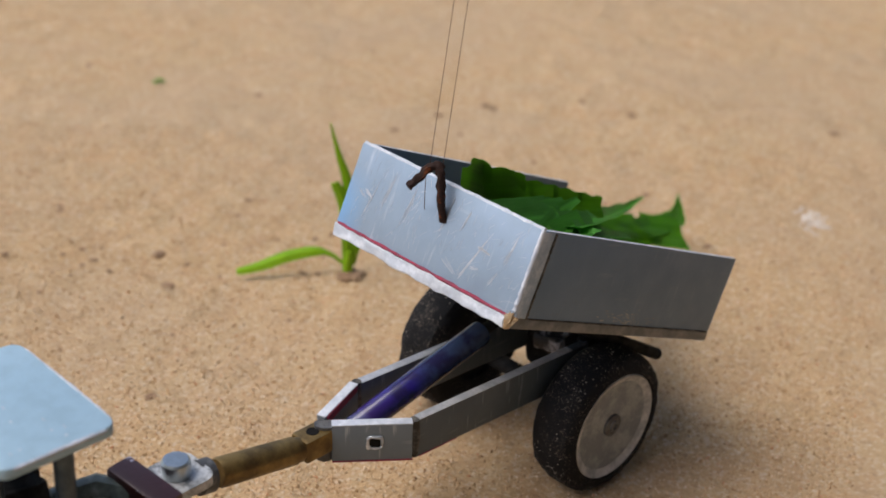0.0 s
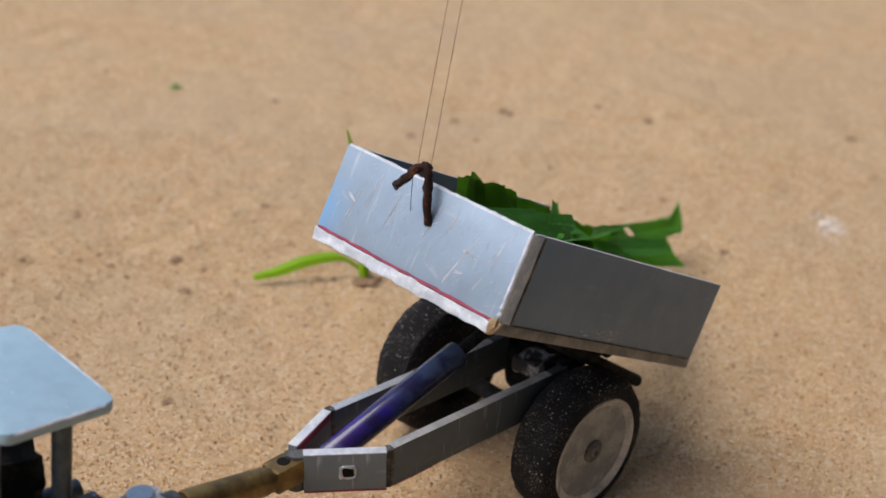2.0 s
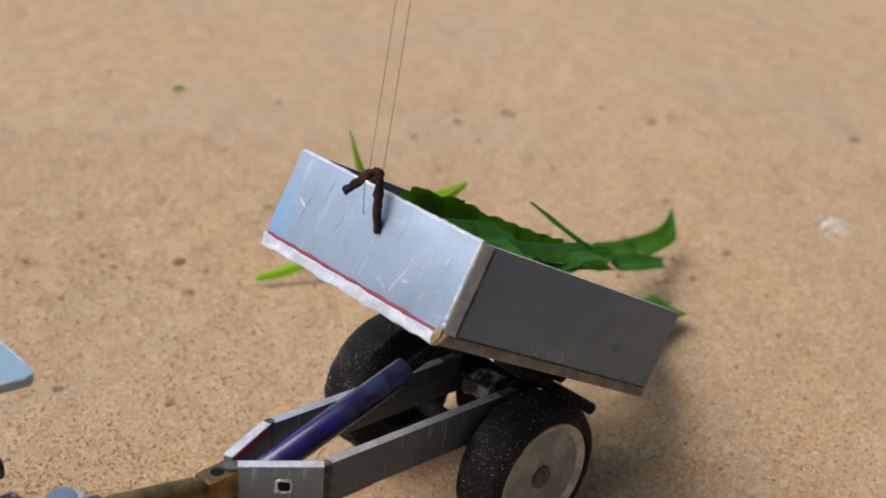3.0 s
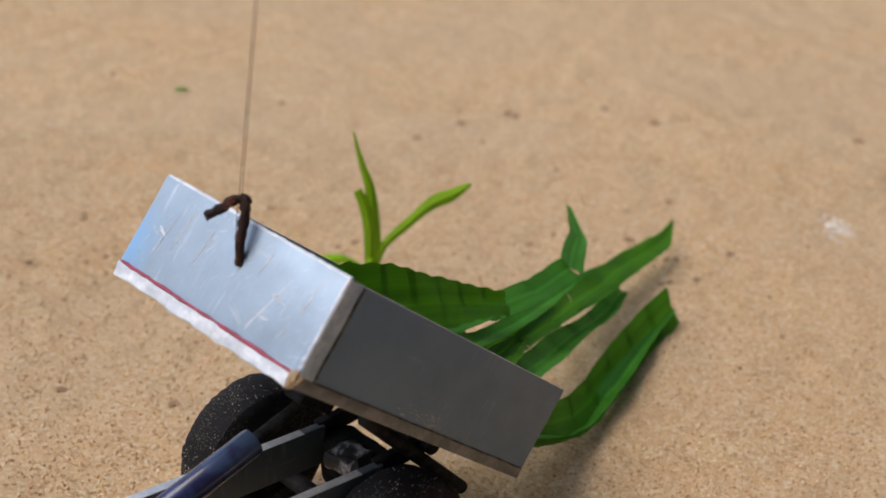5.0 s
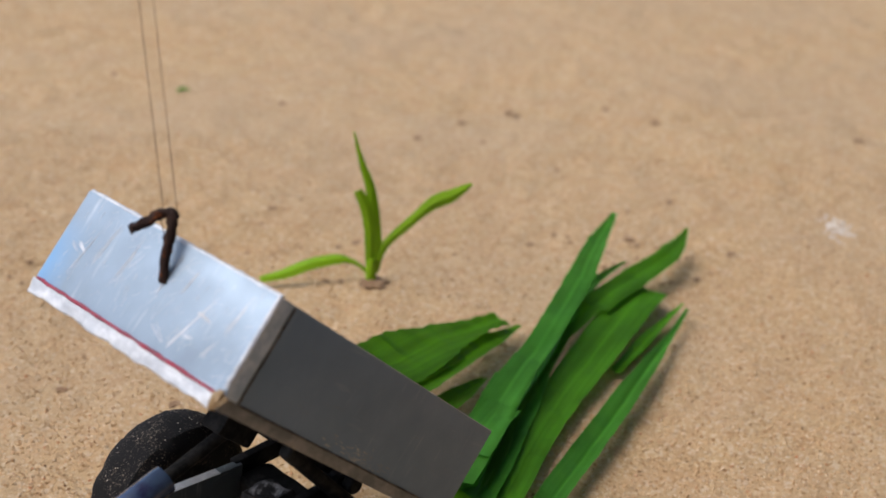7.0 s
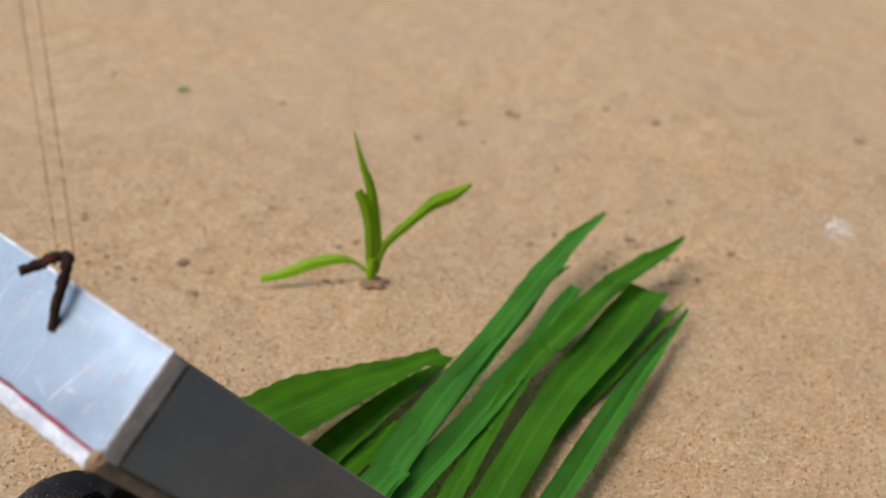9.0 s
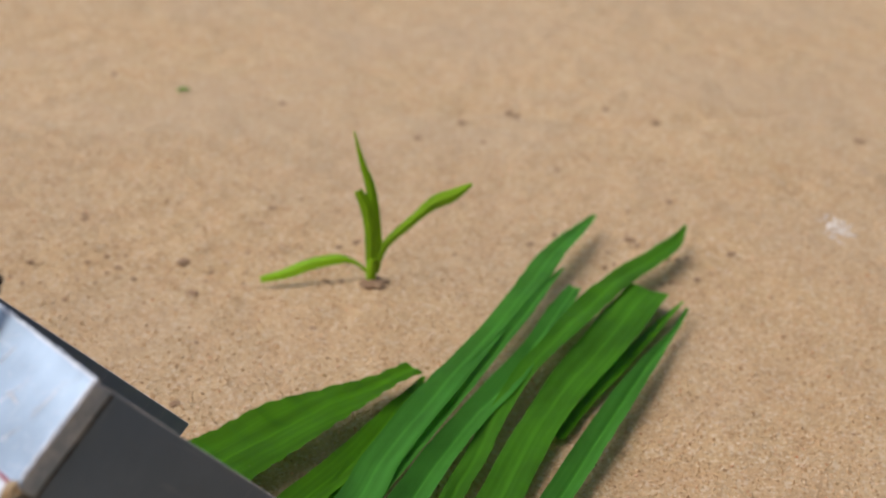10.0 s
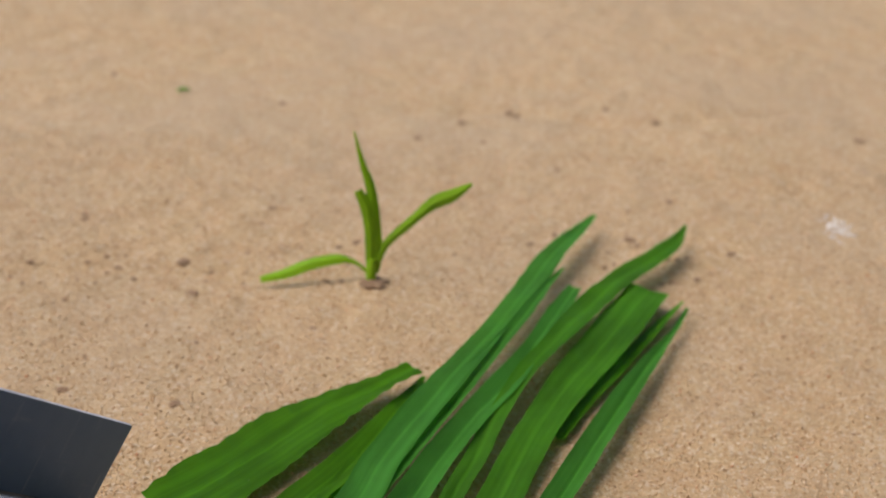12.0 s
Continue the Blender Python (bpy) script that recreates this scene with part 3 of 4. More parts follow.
def wheel(parent, sign):
    """A wheel about its own centre; sign +1: outer face towards +x."""
    w = [(-1.3, 1.55), (-1.35, 2.4), (-1.28, 2.68), (-1.04, 2.95), (-0.5, 3.06), (0, 3.09), (0.35, 3.05), (0.6, 2.92), (0.74, 2.7), (0.8, 2.42), (0.72, 2.3)]
    if sign < 0:
        w = [(-a, r) for a, r in w]
    bm = lathe([(a + 1, r) for a, r in w], (-1, 0, 0), (1, 0, 0), 112)
    for v in bm.verts:
        r = math.hypot(v.co.y, v.co.z)
        if r > 2.3:
            k = 1 + 0.022 * noise.noise(v.co * 1.6 + Vector((sign * 9, 0, 0))) + 0.022 * noise.noise(v.co * 5)
            v.co.y *= k
            v.co.z *= k
    tyre = part("wheel", bm, RUBBER, parent, "black sand-dusted rubber tyre on a grey disc")
    s = sign
    bm = lathe([(1 + s * a, r) for a, r in [(0.74, 2.33), (0.78, 2.29), (0.72, 2.2), (0.62, 1.98)]], (-1, 0, 0), (1, 0, 0), 56)
    part("rim_edge", bm, RIMEDGE, tyre, "bare scratched metal rim edge")
    bm = lathe([(1 + s * a, r) for a, r in [(0.625, 2.0), (0.58, 1.5), (0.56, 0.62), (0.58, 0.55), (0.56, 0)]], (-1, 0, 0), (1, 0, 0), 56)
    part("disc", bm, RIM, tyre, "grey painted wheel disc")
    bm = lathe([(1 + s * a, r) for a, r in [(0.5, 0.5), (0.66, 0.48), (0.7, 0.4), (0.7, 0.26), (0.76, 0.24), (0.78, 0.14), (0.7, 0.1), (0.7, 0)]], (-1, 0, 0), (1, 0, 0), 28)
    part("hub", bm, HUB, tyre, "dark grey hub nut")
    rng = np.random.default_rng(3 + sign)
    bm = bmesh.new()
    for i in range(800):
        ang, across = rng.random() * 6.283, rng.uniform(-1.05, 0.72)
        if noise.noise(Vector((ang * 1.3, across * 1.5, sign * 4))) < rng.uniform(-0.35, 0.3):
            continue
        r = float(np.interp(across, [-1.22, -1.0, -0.5, 0, 0.35, 0.6, 0.74], [2.70, 2.95, 3.06, 3.09, 3.05, 2.92, 2.7]))
        g = bmesh.ops.create_icosphere(bm, subdivisions=1, radius=0.010 + 0.022 * rng.random() ** 2)
        bmesh.ops.translate(bm, verts=g["verts"], vec=(s * across, r * math.cos(ang), r * math.sin(ang)))
    tagged(part("sand_dust", bm, DUST, tyre, "grains of sand stuck on the tread"), kind="stuff")
    bm = lathe([(1 - s * a, r) for a, r in [(1.29, 1.62), (1.0, 1.55), (0.95, 0.3), (0.95, 0)]], (-1, 0, 0), (1, 0, 0), 40)
    part("inner_disc", bm, BLACK, tyre, "black inner wheel disc")
    return tyre


def trailer():
    t = empty("trailer", "hand-made toy tipping trailer of sheet aluminium with black tyres", "toy trailer")
    # frame beams, bent in towards the nose
    for s in (1, -1):
        xe, xr = (2.1, 2.45) if s > 0 else (-1.1, -0.75)
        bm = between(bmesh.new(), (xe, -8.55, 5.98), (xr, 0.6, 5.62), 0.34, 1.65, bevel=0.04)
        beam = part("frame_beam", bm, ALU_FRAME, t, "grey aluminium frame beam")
        bm = between(bmesh.new(), (xe, -8.5, 6.0), (xr, -0.4, 5.68), 0.35, 0.02, bevel=0)
        part("top_edge", bm, ALU_EDGE, beam, "bright sawn edge")
        bm = between(bmesh.new(), (xe + 0.01, -8.5, 4.36), (xe + (xr - xe) * 0.2, -6.6, 4.28), 0.36, 0.05, bevel=0)
        part("paint_line", bm, RED, beam, "dark red ink line")
        x0 = 0.30 * s
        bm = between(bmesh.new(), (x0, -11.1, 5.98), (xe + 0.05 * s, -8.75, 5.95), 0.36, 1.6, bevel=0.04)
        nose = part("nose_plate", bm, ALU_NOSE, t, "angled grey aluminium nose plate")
        bm = between(bmesh.new(), (x0, -11.1, 6.03), (xe + 0.05 * s, -8.75, 6.0), 0.37, 0.05, bevel=0.01)
        part("top_edge", bm, CHALK, nose, "whitened sawn edge")
        bm = between(bmesh.new(), (x0, -11.1, 4.42), (xe + 0.05 * s, -8.75, 4.39), 0.39, 0.07, bevel=0)
        part("paint_line", bm, RED, nose, "dark red ink line")
        bm = between(bmesh.new(), (x0 - 0.19 * s, -10.95, 5.99), (xe - 0.13 * s, -8.75, 5.96), 0.03, 0.3, bevel=0)
        part("paint_line", bm, RED, nose, "dark red ink line")
        bm = tube_along([(xe + 0.04 * s, -8.65, 6.0), (xe + 0.04 * s, -8.65, 5.2), (xe + 0.03 * s, -8.64, 4.36)], [0.19, 0.2, 0.18], 10, 0.3)
        part("weld", bm, SEAM, t, "rough grey weld")
    d = (Vector((2.15, -8.75, 0)) - Vector((0.3, -11.1, 0))).normalized()
    out = Vector((d.y, -d.x, 0))
    c = Vector((1.28, -9.85, 5.2)) + out * 0.19
    # no real opening: a dark bar paints the shade of the bolt hole
    bm = between(bmesh.new(), c - d * 0.2 + Vector((0, 0, 0.22)), c + d * 0.2 + Vector((0, 0, 0.22)), 0.06, 0.44, bevel=0.06)
    part("bolt_hole", bm, HOLE_SHADE, t, "dark square bar as shade of the bolt hole")
    corners = [(math.copysign(abs(math.cos(a)) ** 0.5, math.cos(a)), math.copysign(abs(math.sin(a)) ** 0.5, math.sin(a))) for a in [i * 2 * math.pi / 24 for i in range(25)]]
    bm = tube_along([c + out * 0.02 + d * 0.27 * u + Vector((0, 0, 0.25 * v)) for u, v in corners], [0.06 + 0.05 * noise.noise(Vector((math.cos(i * 0.26) * 2, math.sin(i * 0.26) * 2, 5))) for i in range(25)], 8, 0.8)
    part("hole_burr", bm, ALU_EDGE, t, "ragged bright metal burr")
    # brass drawbar
    bm = tube_along([(0, -11.2, 5.9), (0, -11.25, 5.2), (0, -11.2, 4.4)], [0.36, 0.38, 0.36], 14, 0.2)
    part("nose_joint", bm, HUB, t, "grey soldered nose joint")
    bm = slab((-0.46, -12.4, 4.85), (0.46, -11.1, 5.8), 0.12)
    part("brass_block", bm, BRASS, t, "drilled brass block")
    # a solid dark disc paints the shade of the drilled hole
    bm = rod((0, -11.75, 5.7), (0, -11.75, 5.82), 0.25, 18, 0.02)
    part("drilled_hole", bm, HOLE_SHADE, t, "dark disc as shade of the drilled hole")
    bm = lathe([(0, 0.3), (0, 0.48), (0.25, 0.46), (0.3, 0.53), (3.6, 0.56), (3.75, 0.5), (3.75, 0)], (0, -12.4, 5.32), (0, -16.4, 6.2), 24)
    part("drawbar", bm, BRASS, t, "tarnished brass drawbar")
    hitch(t)
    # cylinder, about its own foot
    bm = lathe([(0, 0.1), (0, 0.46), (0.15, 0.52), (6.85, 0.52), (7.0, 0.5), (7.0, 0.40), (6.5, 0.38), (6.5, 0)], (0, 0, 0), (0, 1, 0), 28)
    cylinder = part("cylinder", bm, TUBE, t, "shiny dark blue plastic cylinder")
    # axle and hinge block
    part("axle", rod((-4.0, 0, AXLE), (4.0, 0, AXLE), 0.35), BLACK, t)
    bm = slab((-0.7, 0.4, 3.2), (2.4, 1.9, 5.2), 0.25, 0.18, 3)
    part("axle_block", bm, BLACK, t, "black block carrying the axle")
    bm = slab((0.4, -0.3, 4.75), (1.8, 0.9, 5.55), 0.25, 0.3, 9)
    part("solder_lump", bm, SOLDER, t, "pale lump of solder")
    part("hinge_pin", rod((-2.6, HINGE[0], HINGE[1]), (2.9, HINGE[0], HINGE[1]), 0.32), BLACK, t)
    for x in (-0.9, 2.3):
        part("hinge_arm", between(bmesh.new(), (x, 0.4, 5.7), (x, HINGE[0] + 0.4, HINGE[1] + 0.3), 0.34, 0.7), BLACK, t)
    # box: floor plate with its panels
    w = BW / 2
    bm = slab((-w, -0.12, -0.42), (w, BL + 0.05, 0), 0.06)
    box = part("tipping_box", bm, BASE, t, "open-backed tipping box with an aluminium front and sides")
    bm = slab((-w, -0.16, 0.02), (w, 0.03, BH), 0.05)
    part("front_panel", bm, ALU_FRONT, box, "scratched aluminium front panel with reflected sky in its colour")
    pts = [Vector((-w + 0.06 + (BW - 0.12) * i / 40, -0.07, BH + 0.01 + 0.02 * noise.noise(Vector((i * 0.9, 2, 3))))) for i in range(41)]
    part("worn_edge", tube_along(pts, [0.085 + 0.03 * noise.noise(Vector((i * 0.7, 9, 1))) for i in range(41)], 8, 0.3), CHALK, box, "bright worn top edge")
    pts = [Vector((w - 0.06, -0.13, 0.25 + (BH - 0.25) * i / 24)) for i in range(25)]
    part("worn_edge", tube_along(pts, [0.09 + 0.05 * noise.noise(Vector((i * 0.7, 3, 8))) for i in range(25)], 8, 0.4), CHALK, box, "bright worn corner edge")
    bm = slab((-w, -0.2, -0.5), (w - 0.3, -0.03, -0.03), 0.05, 0.085, 18, 3.2)
    part("front_lip", bm, CHALK, box, "chalky white front lip")
    bm = tube_along([(-w + 0.12 + i * (BW - 0.4) / 30, -0.17, 0.0 + 0.035 * noise.noise(Vector((i * 0.7, 0, 0)))) for i in range(31)], [0.065 + 0.04 * noise.noise(Vector((i * 0.8, 4, 0.5))) for i in range(31)], 8)
    part("ink_line", bm, RED, box, "dark red ink line")
    bm = bmesh.new()
    rng = random.Random(8)
    for i in range(170):
        x, z = rng.uniform(-w + 0.4, w - 0.4), rng.uniform(0.3, BH - 0.2)
        ln, an = rng.uniform(0.08, 0.5), rng.gauss(1.3, 0.45)
        dv = Vector((math.cos(an), 0, math.sin(an))) * ln
        if z + dv.z > BH - 0.05:
            continue
        between(bm, (x, -0.163, z), (x + dv.x, -0.163, z + dv.z), 0.006, rng.uniform(0.004, 0.014), up=(1, 0, 0), bevel=0)
    for a, b, h in (((1.85, 0.35), (2.75, 2.5), 0.03), ((2.25, 1.72), (3.0, 1.62), 0.06), ((0.85, 0.7), (1.65, 0.35), 0.03), ((2.2, 0.9), (2.65, 0.95), 0.03),
                    ((-3.9, 1.7), (-3.3, 1.45), 0.03), ((3.2, 0.6), (3.5, 1.2), 0.03), ((-4.2, 1.6), (-3.7, 1.35), 0.025), ((-2.9, 1.2), (-2.5, 3.0), 0.02), ((-1.6, 1.0), (-1.3, 2.9), 0.015),
                    ((0.3, 1.4), (0.5, 3.0), 0.015), ((-3.6, 0.6), (-3.2, 2.4), 0.02), ((3.6, 1.4), (3.9, 2.9), 0.02), ((1.2, 1.8), (1.5, 3.0), 0.015)):
        for i in range(6):
            d = Vector((rng.gauss(0, 0.05), 0, rng.gauss(0, 0.06)))
            f0, f1 = rng.uniform(0, 0.35), rng.uniform(0.65, 1.0)
            p0, p1 = Vector((a[0], -0.164, a[1])), Vector((b[0], -0.164, b[1]))
            between(bm, p0.lerp(p1, f0) + d, p0.lerp(p1, f1) + d * 0.4, 0.006, h * rng.uniform(0.3, 1.0), up=(1, 0, 0), bevel=0)
    tagged(part("scratch_texture", bm, ALU_EDGE, box, "fine bright scratches in the front panel"), kind="stuff")
    for s in (1, -1):
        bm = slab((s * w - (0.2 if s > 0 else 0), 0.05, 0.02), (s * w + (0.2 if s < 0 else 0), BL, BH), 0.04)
        part("side_panel", bm, ALU_SIDE, box, "dull grey aluminium side panel with shade in its colour")
        bm = between(bmesh.new(), (s * (w - 0.1), 0.1, BH + 0.012), (s * (w - 0.1), BL - 0.05, BH + 0.012), 0.18, 0.02, bevel=0)
        part("top_edge", bm, CHALK, box, "bright sawn top edge")
    bm = slab((w - 0.03, -0.1, -0.02), (w + 0.03, 0.52, BH - 0.02), 0.03, 0.02, 5)
    part("corner_joint", bm, JOINT, box, "dull brownish grey corner joint")
    rng = random.Random(31)
    bm = bmesh.new()
    for i in range(60):
        y, z = rng.uniform(0.6, BL - 0.6), rng.uniform(0.15, BH - 0.2)
        ln, an = rng.uniform(0.1, 0.7), rng.gauss(0.05, 0.15)
        d = Vector((0, math.cos(an), math.sin(an))) * ln
        if 0.1 < z + d.z < BH - 0.05:
            between(bm, (w + 0.002, y, z), (w + 0.002, y + d.y, z + d.z), 0.005, rng.uniform(0.003, 0.008), up=(0, 0, 1), bevel=0)
    tagged(part("scuff_texture", bm, ALU_NOSE, box, "fine grey scuffs in the side panel"), kind="stuff")
    bm = bmesh.new()
    for i in range(60):
        y, z = rng.gauss(7.2, 1.1), abs(rng.gauss(0, 0.28)) + 0.08
        between(bm, (w + 0.001, y, z), (w + 0.001, y + rng.uniform(0.05, 0.3), z + rng.uniform(-0.03, 0.03)), 0.004, rng.uniform(0.01, 0.04), up=(0, 0, 1), bevel=0)
    tagged(part("scrape_texture", bm, RIM, box, "pale scraped patch low on the side"), kind="stuff")
    bm = tube_along([(w + 0.02, 0.56 + 0.03 * noise.noise(Vector((i * 0.7, 4, 4))), BH - 0.05 - i * (BH - 0.1) / 24) for i in range(25)], [0.055 + 0.03 * noise.noise(Vector((i * 0.9, 1, 2))) for i in range(25)], 8, 0.3)
    part("corner_seam", bm, SEAM, box, "dark filled corner seam")
    bm = tube_along([(w + 0.005, 0.15 + i * (BL - 0.25) / 30, 0.0 + 0.02 * noise.noise(Vector((i * 0.6, 5, 0)))) for i in range(31)], [0.03 + 0.015 * noise.noise(Vector((i * 0.8, 1, 7))) for i in range(31)], 8)
    part("floor_seam", bm, SEAM, box, "dark seam along the floor plate")
    bm = bmesh.new()
    bmesh.ops.create_icosphere(bm, subdivisions=3, radius=0.3)
    for v in bm.verts:
        v.co *= 1 + 0.5 * noise.noise(v.co * 7)
        v.co = Vector((v.co.x * 0.9 + w - 0.18, v.co.y * 0.5 - 0.08, v.co.z * 1.15 - 0.12))
    part("glue_blob", bm, GLUE, box, "brown blob of dried glue")
    path = smooth_path([(0.32, -0.12, 1.95), (0.22, -0.5, 2.6), (0.0, -0.72, 3.45), (-0.22, -0.82, 3.85), (-0.45, -1.0, 3.65), (-0.55, -1.3, 3.15), (-0.62, -1.55, 2.8)], 30)
    bm = tube_along(path, [0.18 - 0.03 * abs(i - 15) / 15 for i in range(30)], 12, 0.55)
    part("bent_nail", bm, RUST, box, "bent rusty nail")
    part("pivot_lug", slab((-0.4, 5.4, -1.5), (0.6, 7.2, -0.4), 0.15), BLACK, box, "black lug under the floor")
    piston = part("piston_rod", rod((0, 0, 0), (0, -4.6, 0), 0.24), BLACK, t, "thin black push rod")
    part("hinge_strip", slab((1.0, 8.2, -0.95), (1.8, 12.2, -0.45), 0.15), BLACK, box, "black hinge strip")
    part("under_bar", rod((2.9, 6.0, -0.75), (3.2, 12.9, -1.75), 0.26), BLACK, box, "black bar under the floor")
    right, left = wheel(t, 1), wheel(t, -1)
    return t, box, right, left, cylinder, piston


def hitch(t):
    """The towing eye at the front end of the drawbar, bolted to the tractor's bracket."""
    def put(name, bm, material, label):
        bmesh.ops.translate(bm, verts=bm.verts, vec=(0.4, -17.9, 1.0))
        part(name, bm, material, t, label)
    bm = slab((-1.15, -1.7, 5.75), (0.6, 0.2, 6.05), 0.1)
    put("bracket_plate", bm, STEEL, "dark steel bracket plate")
    bm = between(bmesh.new(), (-1.15, -1.5, 6.95), (1.5, -1.2, 6.75), 1.0, 1.0, bevel=0.12)
    put("bracket", bm, MAROON, "chipped maroon bracket")
    bm = tube_along([(-2.2, -5.2, 5.6), (-1.7, -3.6, 6.0), (-1.2, -2.3, 6.15), (-0.2, -1.6, 6.1)], [0.5, 0.52, 0.58, 0.5], 18, 0.15)
    put("tow_pipe", bm, PIPE, "scuffed grey-green tow pipe")
    bm = slab((-0.5, -2.6, 5.5), (1.3, -1.5, 6.1), 0.2, 0.2, 4)
    put("tow_block", bm, STEEL, "dark scuffed tow block")
    bm = slab((-0.95, -0.85, 5.95), (0.95, 1.0, 6.3), 0.0)
    up = [e for e in bm.edges if abs(e.verts[0].co.z - e.verts[1].co.z) > 0.1]
    bmesh.ops.bevel(bm, geom=up, offset=0.45, segments=4, affect="EDGES", profile=0.5)
    put("hitch_plate", bm, PLATE, "rounded scratched metal hitch plate")
    put("hitch_bolt", lathe([(0, 0.5), (0.3, 0.5), (0.3, 0.5), (0.55, 0.5), (0.62, 0.43), (0.62, 0)], (0, 0, 6.3), (0, 0, 7.0), 36), ZINC, "bright zinc hitch bolt")
    put("hitch_ring", lathe([(0, 0.45), (0, 0.62), (0.5, 0.62), (0.5, 0.45)], (0.05, 0.75, 5.75), (0.05, 1.5, 5.6), 24), HUB, "grey hitch ring")


# ---------------------------------------------------------------- tractor (only its tail comes into view)
def tractor():
    t = empty("tractor", "hand-made toy tractor with pale blue roof and black body", "toy tractor")
    cx, cy, top = 1.78, -3.16, 10.8
    bm = slab((cx - 6.0, cy - 3.9, top - 0.42), (cx + 0.05, cy + 0.05, top), 0)
    up = [e for e in bm.edges if abs(e.verts[0].co.z - e.verts[1].co.z) > 0.1]
    bmesh.ops.bevel(bm, geom=up, offset=0.42, segments=5, affect="EDGES", profile=0.5)
    bmesh.ops.bevel(bm, geom=[e for e in bm.edges if abs(e.verts[0].co.z - e.verts[1].co.z) < 0.01], offset=0.07, segments=2, affect="EDGES", profile=0.5)
    roof = part("roof", bm, ROOF, t, "pale blue flat roof plate with rounded corners")
    rim = [(cx - 6.0, cy + 0.05), (cx + 0.05, cy + 0.05), (cx + 0.05, cy - 3.9), (cx - 6.0, cy - 3.9)]
    for (x0, y0), (x1, y1) in zip(rim, rim[1:] + rim[:1]):
        a, b = Vector((x0, y0, top - 0.08)), Vector((x1, y1, top - 0.08))
        d = (b - a).normalized() * 0.42
        pts = [a + d + (b - a - 2 * d) * i / 20 for i in range(21)]
        part("worn_edge", tube_along(pts, [0.03 + 0.05 * math.sin(math.pi * i / 20) ** 0.3 + 0.035 * noise.noise(Vector((i * 0.8, x0, y0))) for i in range(21)], 8, 0.4), CHALK, roof, "paint worn white along the edge")
    chip_rng = random.Random(12)
    for i in range(9):
        x, y = cx - chip_rng.uniform(0.4, 4.0), cy - chip_rng.uniform(0.3, 3.5)
        bm = slab((x, y, top - 0.005), (x + chip_rng.uniform(0.05, 0.2), y + chip_rng.uniform(0.03, 0.07), top + 0.006), 0)
        part("paint_chip", bm, CHALK, roof, "small white chip in the paint")
    for x, y in ((cx - 0.55, cy - 1.55), (cx - 5.3, cy - 0.9), (cx - 1.6, cy - 3.4), (cx - 5.3, cy - 3.4)):
        part("post", rod((x, y, 3.5), (x, y, top - 0.4), 0.32), STEEL, t, "grey steel roof post")
    part("body", slab((-3.8, -13.0, 3.6), (0.2, -4.6, 8.5), 0.45, 0.35, 5), BLACK, t, "black iron tractor body")
    part("seat", slab((-3.2, -6.2, 7.6), (-0.9, -4.3, 8.9), 0.4, 0.1, 3), BLACK, t, "black seat")
    for x in (1.9, -6.1):
        bm = lathe([(0, 1.8), (0, 3.0), (0.25, 3.35), (0.9, 3.5), (1.55, 3.35), (1.8, 3.0), (1.8, 1.8), (1.4, 1.6), (1.4, 0)], (x - 0.9, -7.0, 3.5), (x + 0.9, -7.0, 3.5), 48)
        part("wheel", bm, RUBBER, t, "black rubber rear tyre")
    part("rear_axle", rod((-5.5, -7.0, 3.5), (1.5, -7.0, 3.5), 0.4), BLACK, t)
    part("tow_arm", rod((-1.8, -6.8, 5.2), (-1.2, -2.6, 5.6), 0.42), STEEL, t, "dark steel tow arm")
    return t


# ---------------------------------------------------------------- thread
def thread():
    t = empty("thread", "thin brown thread looped over a bent nail", "thread")
    for s in (1, -1):
        pts = [(s * 0.24 + 0.1, 0, -0.25 + 30 * i / 12) for i in range(13)]
        part("strand", tube_along(pts, [0.011] * 13, 6), THREAD, t)
    part("loop_end", tube_along([(-0.26, 0, -0.25), (-0.18, 0, -1.2), (-0.1, 0.1, -2.0)], [0.014] * 3, 6), THREAD, t)
    return t


# ---------------------------------------------------------------- motion
# seconds, axle x, y, heading, frame pitch, box tilt
RIDE = [
    (0, 4.89, 53.01, -45.6, 2.0, 23.2),
    (0.5, 4.92, 52.99, -45.7, 2.1, 25.0),
    (1, 4.90, 52.97, -45.9, 5.1, 24.9),
    (1.5, 4.47, 52.68, -45.2, 4.3, 24.1),
    (2, 3.28, 51.45, -44.7, 1.8, 27.7),
    (2.5, 2.55, 50.70, -44.9, -0.9, 30.0),
    (3, 1.10, 49.69, -45.6, -1.0, 30.9),
    (5, -3.99, 44.37, -44.8, -0.4, 38.5),
    (5.5, -5.16, 43.03, -44.6, 0.4, 37.6),
    (6, -6.07, 43.16, -43.8, -1.2, 40.6),
    (6.5, -6.59, 41.71, -43.5, 0.2, 44.5),
    (7, -6.73, 41.74, -42.5, -2.4, 43.4),
    (9, -9.71, 37.58, -44.0, -5.3, 47.6),
    (9.5, -10.74, 36.42, -44.9, -6.1, 47.4),
    (10, -11.45, 35.81, -45.3, -5.4, 48.8),
    (10.5, -11.89, 35.07, -44.0, -5.1, 46.7),
    (11, -12.09, 34.65, -43.8, -4.3, 45.5),
    (11.5, -12.72, 34.39, -46.0, -2.9, 39.4),
    (12, -12.86, 34.05, -46.0, -2.0, 36.4),
]
